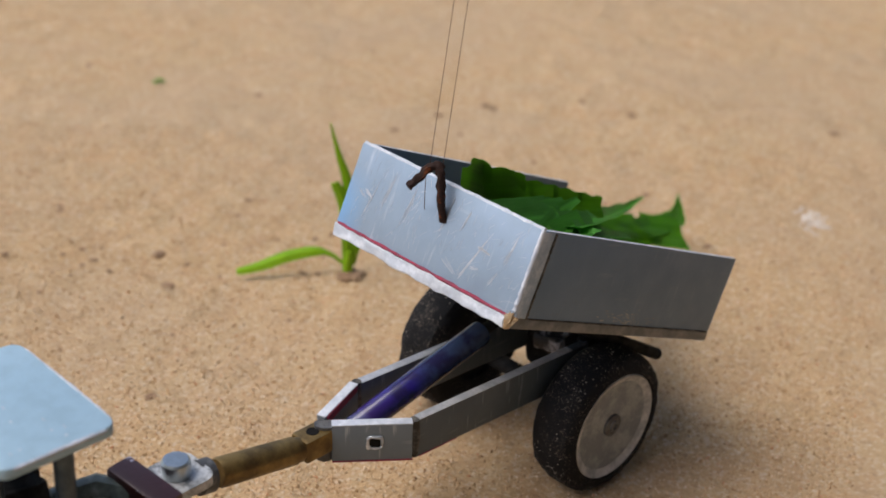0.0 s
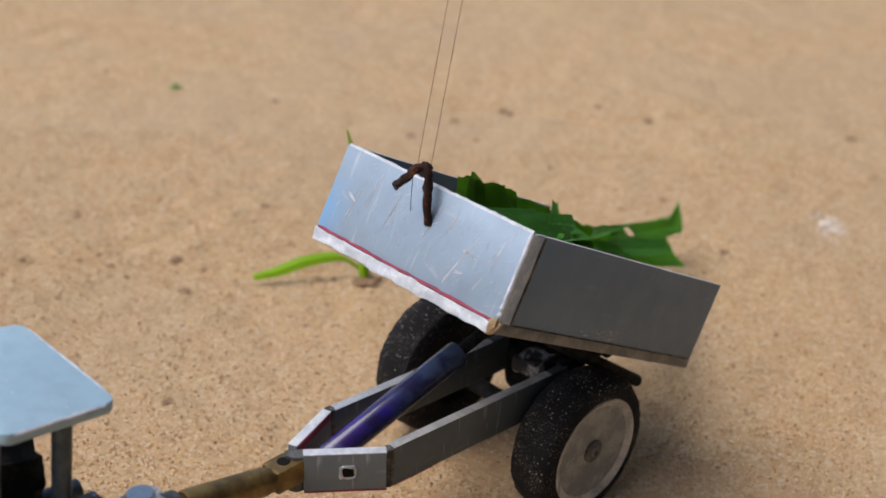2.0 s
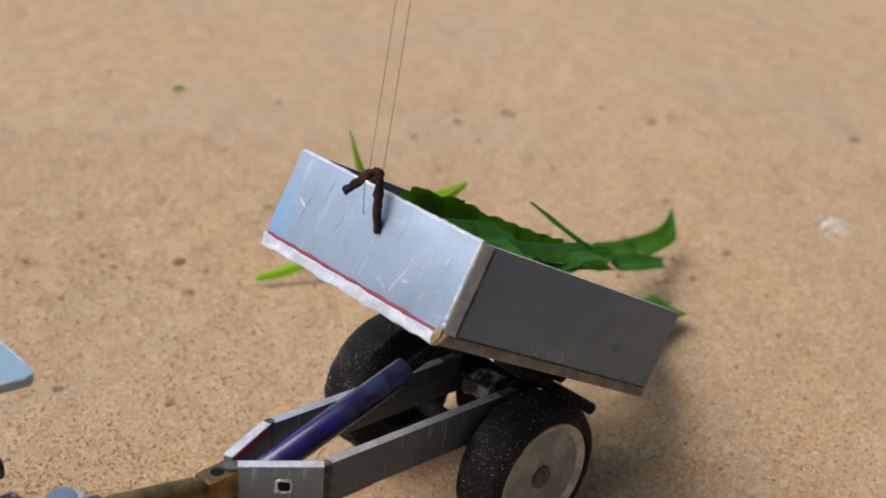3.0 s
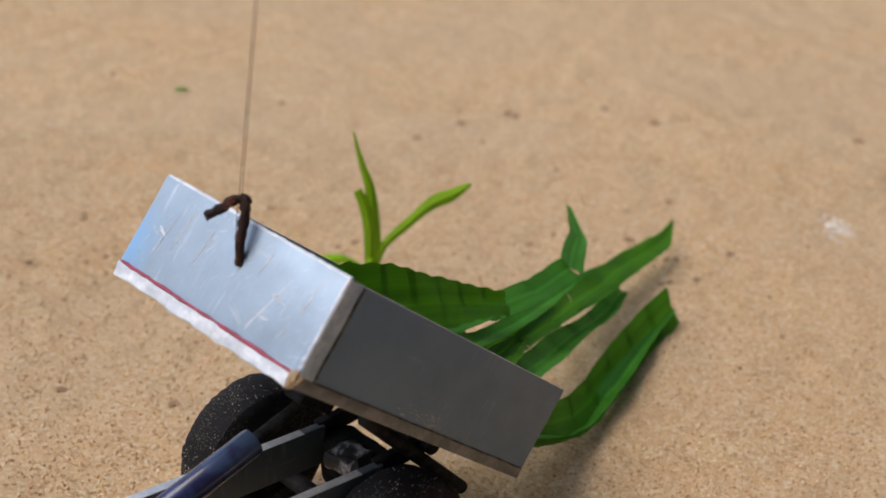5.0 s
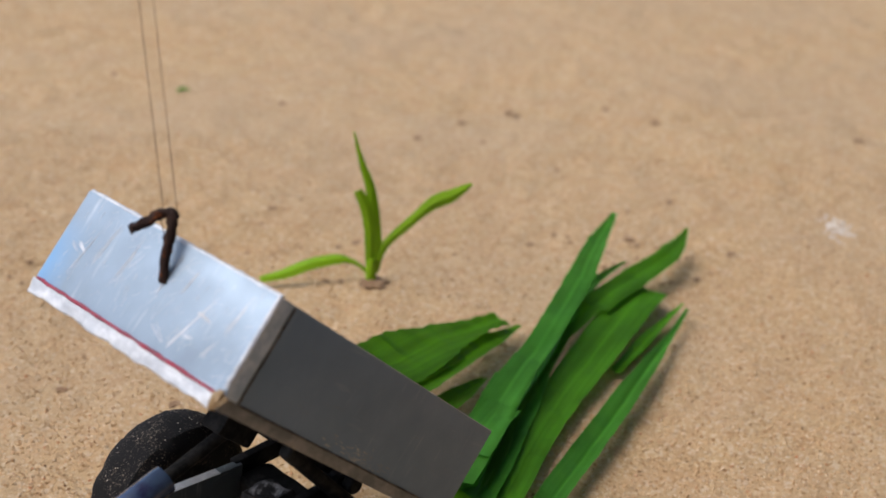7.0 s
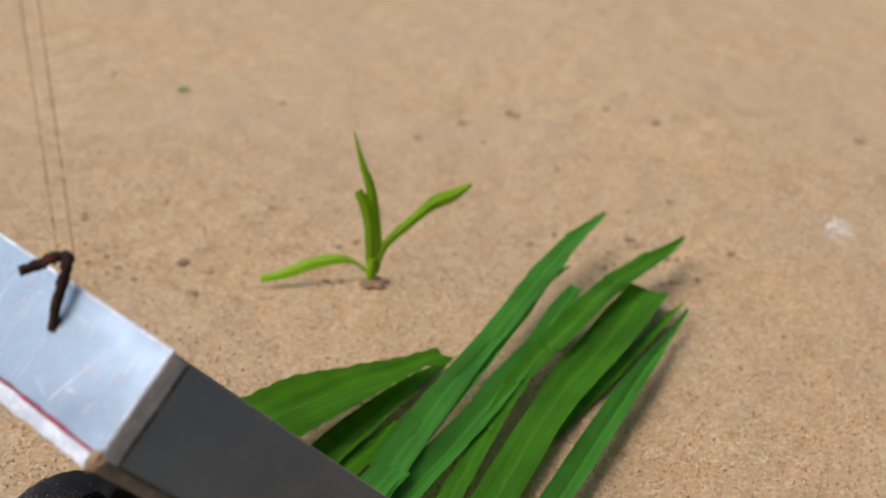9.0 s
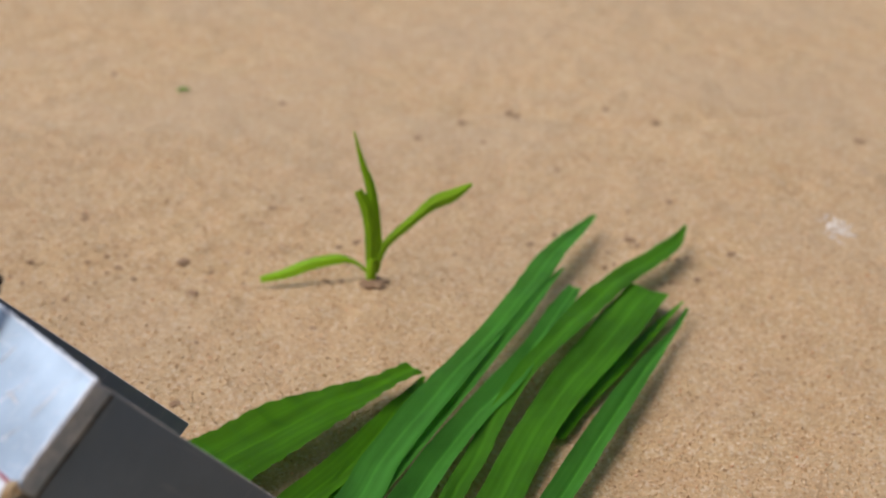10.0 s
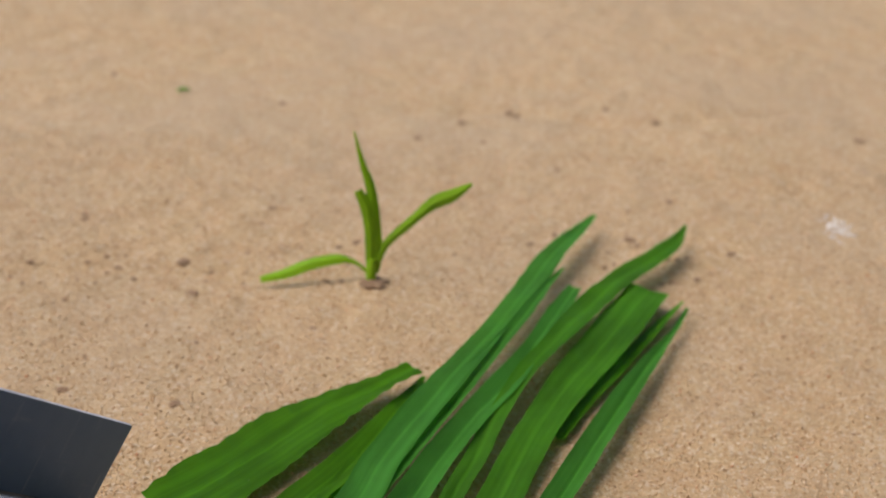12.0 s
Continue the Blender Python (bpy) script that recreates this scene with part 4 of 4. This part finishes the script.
TOW = [(0, -7.87, 40.50, 0, 0, -46), (0.5, -7.89, 40.50, 0, 0, -46), (1, -7.54, 40.56, 0, -2, -46), (1.5, -8.03, 40.82, 0, -4, -46), (2, -9.30, 40.97, 0, -5, -46),
       (2.5, -10.51, 42.03, 0, -7, -46), (3, -12.56, 41.73, 0, -8, -46), (5, -20.5, 34.5, 0, -3, -47), (7, -24.0, 30.5, 0, 0, -48), (9, -27.0, 26.5, 0, 0, -49), (12, -31, 22, 0, 0, -48)]
# thread: seconds, foot, lean to the right, turn about itself
PULL = [(0, 0.39, 49.17, 14.39, 0.087, 0), (1, 0.46, 49.22, 14.78, 0.087, 0), (1.5, 0.02, 48.81, 14.62, 0.137, 0), (2, -0.64, 48.06, 15.03, 0.128, 0), (2.5, -1.03, 47.68, 15.21, 0.128, 0), (3, -2.39, 46.82, 15.32, 0.119, 5), (5, -6.51, 42.4, 16.23, 0.092, 86), (5.5, -7.8, 40.92, 16.18, 0.043, 88), (6, -8.24, 41.47, 16.41, 0.013, 74), (6.5, -8.29, 40.51, 16.83, -0.084, 45), (7, -8.46, 40.44, 16.61, -0.061, 45), (9, -10.81, 37.02, 16.79, -0.053, 40), (9.5, -11.84, 35.88, 16.74, -0.013, 40),
        (10, -12.7, 35.2, 16.7, -.02, 40), (12, -14.4, 33.0, 15.6, -.02, 40)]
# leaves: seconds, roll, the centreline from the tip
LIE = {
    "broad": [
        (0, 62, [(7.8, 57.3, 8.8), (5.6, 55.4, 9.8), (3.0, 53.1, 10.7), (2.3, 52.3, 11.3), (1.4, 51.1, 12.1)]),
        (1.5, 62, [(7.3, 56.9, 8.9), (5.0, 54.9, 10.0), (2.4, 52.6, 10.7), (2.0, 51.8, 11.5), (1.1, 50.6, 12.3)]),
        (2, 58, [(6.6, 55.7, 8.3), (4.2, 53.6, 9.9), (1.6, 50.9, 11.3), (1.4, 50.7, 11.7), (0.6, 49.6, 12.7)]),
        (3, 58, [(5.2, 54.4, 8.4), (3.0, 52.4, 9.7), (1.1, 50.6, 10.7), (-0.6, 49.0, 11.7), (-1.8, 47.9, 13.0)]),
        (5, 50, [(2.8, 53.3, 6.5), (1.1, 51.4, 7.6), (-1.1, 48.7, 8.9), (-3.2, 46.3, 10.0), (-4.4, 45.1, 10.4), (-6.6, 43.2, 12.2)]),
        (5.5, 35, [(2.7, 55.6, 5.5), (1.0, 53.2, 6.3), (-1.3, 50.4, 7.3), (-3.7, 47.7, 8.5), (-5.6, 46.0, 9.5)]),
        (6.5, 12, [(3.5, 61.9, 1.2), (1.1, 58.3, 2.2), (-1.3, 54.0, 3.5), (-3.0, 50.7, 4.6), (-4.6, 47.6, 5.6)]),
        (7, 10, [(3.0, 61.3, 1.1), (0.6, 58.4, 1.8), (-1.8, 54.1, 3.0), (-3.5, 50.8, 4.0), (-5.0, 47.5, 5.0)]),
        (9, 6, [(0.3, 58.0, 1.0), (-1.6, 56.4, 1.2), (-4.2, 53.9, 1.5), (-6.3, 51.3, 2.0), (-7.9, 48.9, 2.4)]),
        (9.5, 5, [(-0.9, 56.9, 0.9), (-2.6, 55.3, 1.1), (-4.8, 53.2, 1.4), (-7.3, 50.4, 1.8), (-8.9, 48.1, 2.2)]),
        (10, 2, [(-1.0, 56.9, 0.9), (-2.8, 55.0, 1.0), (-5.1, 52.7, 1.1), (-7.6, 49.9, 1.2), (-9.3, 47.7, 1.3)]),
    ],
    "under": [
        (0, 0, [(9.5, 56.1, 7.0), (5.4, 52.8, 9.5), (2.8, 50.7, 11.1)]),
        (3, 0, [(6.0, 53.1, 6.4), (2.1, 50.0, 9.6), (-0.3, 48.0, 11.7)]),
        (5, 10, [(5.5, 59.3, 3.0), (3.0, 54.8, 4.2), (-0.3, 47.0, 6.7), (-2.7, 44.9, 9.6), (-4.6, 43.5, 11.5)]),
        (5.5, 10, [(5.1, 61.0, 2.0), (3.1, 56.8, 3.0), (0.6, 51.0, 4.5), (-3.1, 44.3, 8.7), (-5.9, 42.0, 11.5)]),
        (6.5, 5, [(4.4, 62.3, 0.6), (2.2, 58.3, 1.5), (0.2, 54.4, 2.6), (-1.6, 50.3, 4.0), (-3.6, 45.9, 5.5)]),
        (7, 5, [(3.9, 61.9, 0.5), (2.0, 58.5, 1.2), (-0.1, 54.3, 2.2), (-1.8, 50.4, 3.4), (-3.6, 47.0, 4.5)]),
        (9, 0, [(0.7, 59.0, 0.3), (-1.3, 56.0, 0.3), (-3.1, 53.0, 0.3), (-5.2, 49.3, 0.3)]),
    ],
    "stub": [
        (0, 0, [(9.2, 54.4, 7.4), (6.4, 51.7, 9.3), (3.7, 49.6, 10.8)]),
        (3, 0, [(5.9, 51.6, 6.9), (3.1, 48.8, 9.4), (0.6, 46.9, 11.4)]),
        (5, 0, [(3.8, 54.8, 4.0), (0.7, 46.0, 6.7), (-1.8, 44.0, 9.6), (-4.0, 42.9, 11.5)]),
        (5.5, 0, [(3.9, 56.3, 2.5), (1.8, 51.0, 4.0), (-1.9, 43.8, 8.0), (-5.3, 41.5, 11.5)]),
        (6.5, 0, [(2.5, 57.5, 0.8), (0.7, 53.5, 1.8), (-1.5, 48.4, 3.4)]),
        (7, 0, [(2.2, 56.8, 0.6), (0.7, 53.6, 1.4), (-1.5, 48.2, 3.0)]),
        (9, 0, [(-1.7, 53.5, 0.3), (-3.0, 50.7, 0.3), (-4.6, 48.2, 0.3)]),
    ],
    "top": [
        (0, 35, [(6.3, 54.7, 11.0), (5.4, 53.2, 10.6), (3.6, 51.0, 11.2), (2.8, 50.1, 11.4)]),
        (1.5, 35, [(5.4, 53.9, 11.4), (4.9, 52.9, 10.7), (3.1, 50.6, 11.4), (2.3, 49.7, 11.6)]),
        (3, 25, [(3.8, 55.2, 10.4), (4.6, 55.4, 9.5), (5.7, 55.6, 8.5), (6.3, 55.3, 8.2), (5.2, 53.7, 8.7), (3.4, 51.5, 9.8), (1.8, 49.5, 11.3), (-0.3, 47.5, 12.2)]),
        (5, 30, [(6.1, 66.2, 5.0), (6.3, 63.3, 5.0), (5.9, 60.0, 5.2), (4.9, 57.6, 5.3), (2.9, 54.7, 5.8), (1.0, 52.3, 6.4), (-0.8, 50.0, 7.0), (-3.1, 43.9, 11.1)]),
        (5.5, 25, [(6.5, 67.7, 4.2), (6.6, 65.3, 4.0), (6.0, 61.4, 4.0), (5.0, 59.0, 4.0), (3.0, 56.2, 4.4), (1.1, 53.4, 4.8), (-0.8, 50.6, 5.2), (-4.5, 42.3, 10.8)]),
        (6.5, 10, [(8.8, 70.7, 2.5), (7.7, 67.5, 2.3), (6.4, 62.8, 2.2), (4.7, 58.4, 2.2), (3.2, 54.0, 2.2), (1.9, 50.4, 2.2), (0.6, 46.6, 2.4)]),
        (7, 8, [(9.1, 70.9, 2.4), (7.9, 67.7, 2.2), (6.5, 63.1, 2.0), (4.8, 58.2, 2.0), (3.1, 54.0, 1.9), (1.9, 50.6, 1.8), (0.4, 46.7, 1.8)]),
        (9, 0, [(8.7, 71.7, 2.0), (7.2, 69.3, 1.9), (5.8, 66.5, 1.8), (4.6, 63.8, 1.7), (3.3, 60.9, 1.5), (1.4, 56.8, 1.3), (-0.9, 51.5, 1.0), (-2.5, 47.4, 0.7)]),
    ],
    "folded": [
        (0, 20, [(11.7, 70.1, 3.5), (10.1, 66.8, 4.2), (6.8, 54.1, 9.8), (5.3, 52.0, 10.5), (4.8, 50.7, 10.6), (3.0, 49.7, 10.8)]),
        (1.5, 20, [(10.9, 69.0, 3.5), (9.3, 66.4, 4.2), (6.2, 53.5, 10.1), (4.7, 51.5, 10.8), (4.4, 50.3, 10.8), (2.6, 49.4, 11.0)]),
        (3, 20, [(8.8, 65.5, 3.0), (7.1, 62.9, 4.0), (4.6, 52.0, 9.3), (3.1, 50.3, 10.3), (1.6, 48.0, 11.0), (-0.2, 47.0, 11.5)]),
        (5, 15, [(9.1, 67.2, 1.5), (7.3, 64.3, 2.0), (5.2, 60.1, 3.0), (3.0, 54.8, 4.5), (1.3, 50.8, 6.0), (-1.4, 44.4, 9.2), (-3.7, 42.6, 11.5)]),
        (5.5, 15, [(8.0, 65.8, 1.2), (6.1, 62.9, 1.8), (4.0, 58.8, 2.8), (2.3, 54.0, 3.8), (-1.2, 44.4, 7.5), (-4.6, 41.6, 11.0)]),
        (6.5, 5, [(9.6, 68.1, 1.0), (8.0, 65.9, 1.0), (6.4, 62.9, 1.0), (4.9, 58.8, 1.0), (3.7, 55.4, 1.0), (2.7, 52.2, 1.0), (1.5, 48.5, 1.0), (0.6, 45.9, 1.0)]),
        (7, 5, [(9.5, 68.0, 1.0), (8.0, 65.9, 1.0), (6.4, 62.9, 1.0), (4.6, 57.8, 1.0), (3.2, 54.0, 1.0), (2.0, 50.5, 1.0), (0.9, 47.0, 1.0)]),
        (9, 0, [(6.5, 66.3, 1.5), (5.1, 64.2, 1.4), (3.7, 60.8, 1.3), (1.6, 56.2, 1.1), (-0.4, 51.8, 0.8), (-1.9, 48.5, 0.6)]),
    ],
    "inner": [
        (0, 15, [(10.5, 64.7, 3.6), (7.3, 53.4, 9.5), (5.6, 51.2, 10.6), (5.8, 50.6, 10.2), (3.7, 49.1, 10.8)]),
        (3, 30, [(11.5, 66.9, 1.5), (9.3, 64.5, 2.6), (7.1, 61.6, 4.0), (4.5, 50.9, 9.7), (2.8, 48.3, 10.0), (0.8, 46.6, 11.3)]),
        (5, 15, [(9.1, 65.0, 0.9), (7.7, 61.5, 1.4), (5.7, 57.3, 2.4), (4.3, 53.7, 3.4), (1.1, 45.5, 6.6), (-1.8, 43.2, 10.1)]),
        (5.5, 10, [(8.9, 64.3, 0.8), (7.4, 61.1, 1.0), (5.8, 57.4, 1.6), (4.1, 53.2, 2.4), (0.3, 44.6, 5.9), (-2.6, 42.2, 9.6)]),
        (6.5, 5, [(6.7, 63.7, 0.6), (5.8, 60.6, 0.6), (4.7, 57.5, 0.6), (3.7, 54.2, 0.6), (2.7, 51.2, 0.6), (1.8, 48.4, 0.6), (0.9, 45.8, 0.6)]),
        (7, 5, [(6.6, 63.4, 0.6), (5.6, 60.3, 0.6), (4.6, 57.0, 0.6), (3.5, 53.3, 0.6), (2.5, 49.9, 0.6), (1.5, 47.2, 0.6)]),
        (9, 0, [(6.8, 64.9, 1.0), (6.1, 63.2, 1.0), (4.8, 59.8, 1.0), (3.2, 56.2, 0.9), (1.8, 53.2, 0.8), (0.3, 50.5, 0.6)]),
    ],
    "notched": [
        (0, 25, [(14.0, 73.1, 2.2), (13.5, 70.3, 2.2), (11.8, 67.8, 2.8), (9.3, 64.8, 4.0), (5.8, 52.5, 10.1), (5.1, 50.4, 10.6), (3.4, 49.3, 10.8)]),
        (1.5, 25, [(13.2, 72.6, 2.2), (12.7, 70.1, 2.2), (11.1, 67.9, 2.8), (8.7, 64.8, 4.0), (5.2, 52.0, 10.4), (4.7, 50.0, 10.8), (3.0, 48.9, 11.0)]),
        (3, 25, [(12.7, 73.2, 1.6), (12.0, 70.1, 1.6), (10.2, 67.2, 2.2), (7.8, 63.5, 3.6), (5.1, 52.2, 9.2), (2.8, 48.5, 10.2), (0.5, 46.8, 11.3)]),
        (5, 20, [(12.5, 72.7, 1.2), (11.6, 70.0, 1.2), (9.4, 66.5, 1.6), (7.1, 61.9, 2.4), (4.6, 56.5, 3.6), (2.5, 51.7, 5.0), (-0.4, 44.9, 8.0), (-3.2, 42.9, 11.0)]),
        (5.5, 15, [(12.5, 72.6, 1.2), (11.3, 69.8, 1.2), (9.2, 66.7, 1.4), (6.8, 62.0, 2.0), (4.7, 56.8, 2.8), (2.8, 52.2, 3.6), (-1.1, 44.1, 7.4), (-4.0, 41.9, 10.6)]),
        (6.5, 12, [(13.2, 71.8, 1.2), (11.9, 68.7, 1.2), (10.0, 66.3, 1.1), (8.1, 63.9, 1.0), (6.3, 61.7, 0.9), (4.6, 57.7, 0.8), (3.2, 53.4, 0.8), (1.8, 48.6, 0.7), (0.7, 45.8, 0.6)]),
        (7, 10, [(13.2, 71.8, 1.2), (11.9, 68.7, 1.2), (10.0, 66.3, 1.1), (8.1, 63.9, 1.0), (6.3, 61.7, 0.9), (4.6, 57.7, 0.8), (3.2, 53.4, 0.8), (1.8, 48.6, 0.7), (0.7, 45.8, 0.6)]),
        (9, 0, [(12.8, 70.2, 1.5), (11.1, 67.7, 1.5), (9.4, 65.7, 1.5), (7.6, 63.1, 1.4), (5.7, 59.7, 1.3), (4.0, 56.7, 1.1), (2.7, 53.4, 0.9), (1.6, 50.4, 0.6)]),
    ],
    "blunt": [
        (0, 25, [(13.7, 68.5, 2.0), (11.8, 67.6, 2.6), (9.7, 65.1, 3.6), (8.5, 52.6, 8.4), (5.4, 49.8, 10.2), (3.7, 49.0, 10.8)]),
        (1.5, 25, [(12.8, 68.5, 2.0), (11.1, 67.6, 2.6), (9.0, 65.2, 3.6), (8.0, 52.3, 8.5), (4.9, 49.5, 10.3), (3.3, 48.7, 11.0)]),
        (3, 5, [(11.6, 63.9, 0.8), (10.1, 62.0, 1.2), (8.0, 58.7, 3.0), (5.1, 49.4, 7.9), (2.1, 47.0, 10.5)]),
        (5, 60, [(11.5, 64.1, 0.7), (9.5, 60.5, 0.7), (7.7, 56.9, 0.8), (5.6, 52.4, 1.6), (1.7, 45.2, 6.1), (-1.1, 43.3, 9.6)]),
        (5.5, 8, [(11.1, 65.2, 0.6), (9.1, 61.4, 0.6), (7.2, 57.5, 0.6), (5.1, 52.9, 0.8), (3.6, 49.5, 1.0), (2.2, 46.5, 1.2)]),
        (6.5, 0, [(10.6, 65.6, 0.7), (9.4, 63.5, 0.7), (7.6, 59.7, 0.7), (5.8, 55.7, 0.6), (4.4, 52.3, 0.5), (3.3, 49.0, 0.5), (2.2, 46.3, 0.5)]),
        (9, 0, [(10.5, 65.4, 0.8), (9.6, 63.6, 0.8), (7.9, 60.1, 0.8), (6.2, 56.9, 0.7), (4.7, 53.6, 0.6), (3.4, 50.2, 0.5)]),
    ],
    "sliver": [
        (0, 0, [(10.6, 53.9, 6.5), (7.2, 50.8, 9.2)]),
        (3, 0, [(11.7, 64.2, 0.5), (9.6, 60.0, 1.4), (6.9, 50.3, 6.3)]),
        (5, 0, [(11.4, 63.5, 0.3), (9.6, 60.4, 0.3), (7.4, 56.3, 0.3)]),
        (5.5, 0, [(11.3, 63.7, 0.3), (9.6, 60.9, 0.3), (7.4, 56.8, 0.3)]),
        (6.5, 0, [(12.2, 64.9, 0.4), (10.7, 62.4, 0.4), (8.6, 58.8, 0.3)]),
        (9, 0, [(12.2, 65.0, 0.4), (10.9, 62.8, 0.4), (9.0, 59.6, 0.3)]),
    ],
    "rolled": [
        (0, 0, [(11.2, 53.9, 6.5), (7.4, 50.7, 9.2), (4.6, 48.5, 10.7)]),
        (3, 0, [(11.9, 64.8, 0.6), (10.3, 61.8, 1.0), (7.6, 50.7, 5.8), (4.0, 47.8, 9.4)]),
        (5, 0, [(11.7, 63.9, 0.6), (9.8, 60.2, 0.6), (7.9, 56.3, 0.6), (5.6, 52.0, 1.0), (2.3, 45.0, 5.6)]),
        (5.5, 0, [(11.9, 64.4, 0.6), (10.5, 61.0, 0.6), (9.0, 57.6, 0.6), (7.2, 53.8, 0.6), (5.5, 50.2, 0.6)]),
        (6.5, 0, [(12.3, 64.0, 0.6), (11.2, 61.4, 0.6), (9.9, 58.5, 0.6), (8.0, 54.5, 0.5), (5.7, 49.8, 0.5), (4.4, 46.9, 0.5)]),
        (9, 0, [(12.3, 64.0, 0.6), (11.4, 61.9, 0.6), (10.1, 59.2, 0.6), (9.2, 57.3, 0.6), (7.9, 54.5, 0.5), (6.5, 51.3, 0.5)]),
    ],
}


def motions(tr, box, right, left, cylinder, piston, tow, string):
    def ride(x, y, heading, pitch):
        about = Matrix.Translation((0, 0, AXLE * CM))
        return pose(x * CM, y * CM, 0, 0, 0, heading) @ about @ pose(0, 0, 0, pitch) @ about.inverted()
    walk(tr, [(t, ride(x, y, h, p)) for t, x, y, h, p, a in RIDE])
    walk(box, [(t, pose(0, HINGE[0] * CM, HINGE[1] * CM, -(a + p)) @ Matrix.Translation((0, -HINGE_BOX[0] * CM, -HINGE_BOX[1] * CM))) for t, x, y, h, p, a in RIDE])
    foot = Vector((0.1, -9.95, 5.0)) * CM
    push, slide = [], []
    for t, x, y, h, p, a in RIDE:
        end = pose(0, HINGE[0] * CM, HINGE[1] * CM, -(a + p)) @ (Vector((0.1, 6.3 - HINGE_BOX[0], -1.2 - HINGE_BOX[1])) * CM)
        rise = math.degrees(math.atan2(end.z - foot.z, end.y - foot.y))
        push.append((t, pose(*foot, rise)))
        slide.append((t, pose(*end, rise)))
    walk(cylinder, push)
    walk(piston, slide)
    times = [r[0] for r in RIDE]
    xs, ys = [r[1] for r in RIDE], [r[2] for r in RIDE]
    steps = [i * 0.25 for i in range(49)]
    rolled = [math.degrees(-((np.interp(t, times, xs) - xs[0]) * -0.717 + (np.interp(t, times, ys) - ys[0]) * -0.697) / AXLE) for t in steps]
    for ob, x in ((right, 4.05), (left, -4.3)):
        walk(ob, [(t, pose(x * CM, 0, 2.88 * CM, -a)) for t, a in zip(steps, rolled)])
    walk(tow, [(t, pose(x * CM, y * CM, z * CM, 0, 0, h) @ pose(0, 0, 0, p)) for t, x, y, z, p, h in TOW])
    walk(string, [(t, pose(x * CM, y * CM, z * CM, 0, math.degrees(math.asin(lean)), 0) @ pose(0, 0, 0, 0, 0, turn)) for t, x, y, z, lean, turn in PULL])
    for key, rows in LIE.items():
        top, parts, line, length = LEAVES[key]
        lines = [(t, roll, smooth_path(c, 60)) for t, roll, c in rows] + [(rows[-1][0] + 0.6, 0, line), (12, 0, line)]
        mids = [length * (n + 0.5) / SECTIONS for n in range(SECTIONS)]
        held = [(t, laid(c, crowded(mids[SECTIONS // 2], c, length, t), roll)) for t, roll, c in lines]
        walk(top, held)
        for ob, s in zip(parts, mids):
            walk(ob, [(t, h.inverted() @ laid(c, crowded(s, c, length, t), roll)) for (t, roll, c), (_, h) in zip(lines, held)])


def light_blocker():
    # added out of view: dims the sand on the right and darkens reflections
    bm = between(bmesh.new(), (-75, -116, 330), (185, 144, 330), 20, 332, bevel=0)
    tagged(part("unseen_shade_wall", bm, WALL), "unseen dark wall added to block sky light from the right", "wall", kind="structure")


ground()
light_blocker()
crumbs()
lime_patch()
sprout()
grains(60000, 46, 84, 0.022, 0.085, "sand_grains", "loose coarse grains of pale and reddish sand")
leaves()
trailer_parts = trailer()
tow_tractor = tractor()
pull_thread = thread()
motions(*trailer_parts, tow_tractor, pull_thread)
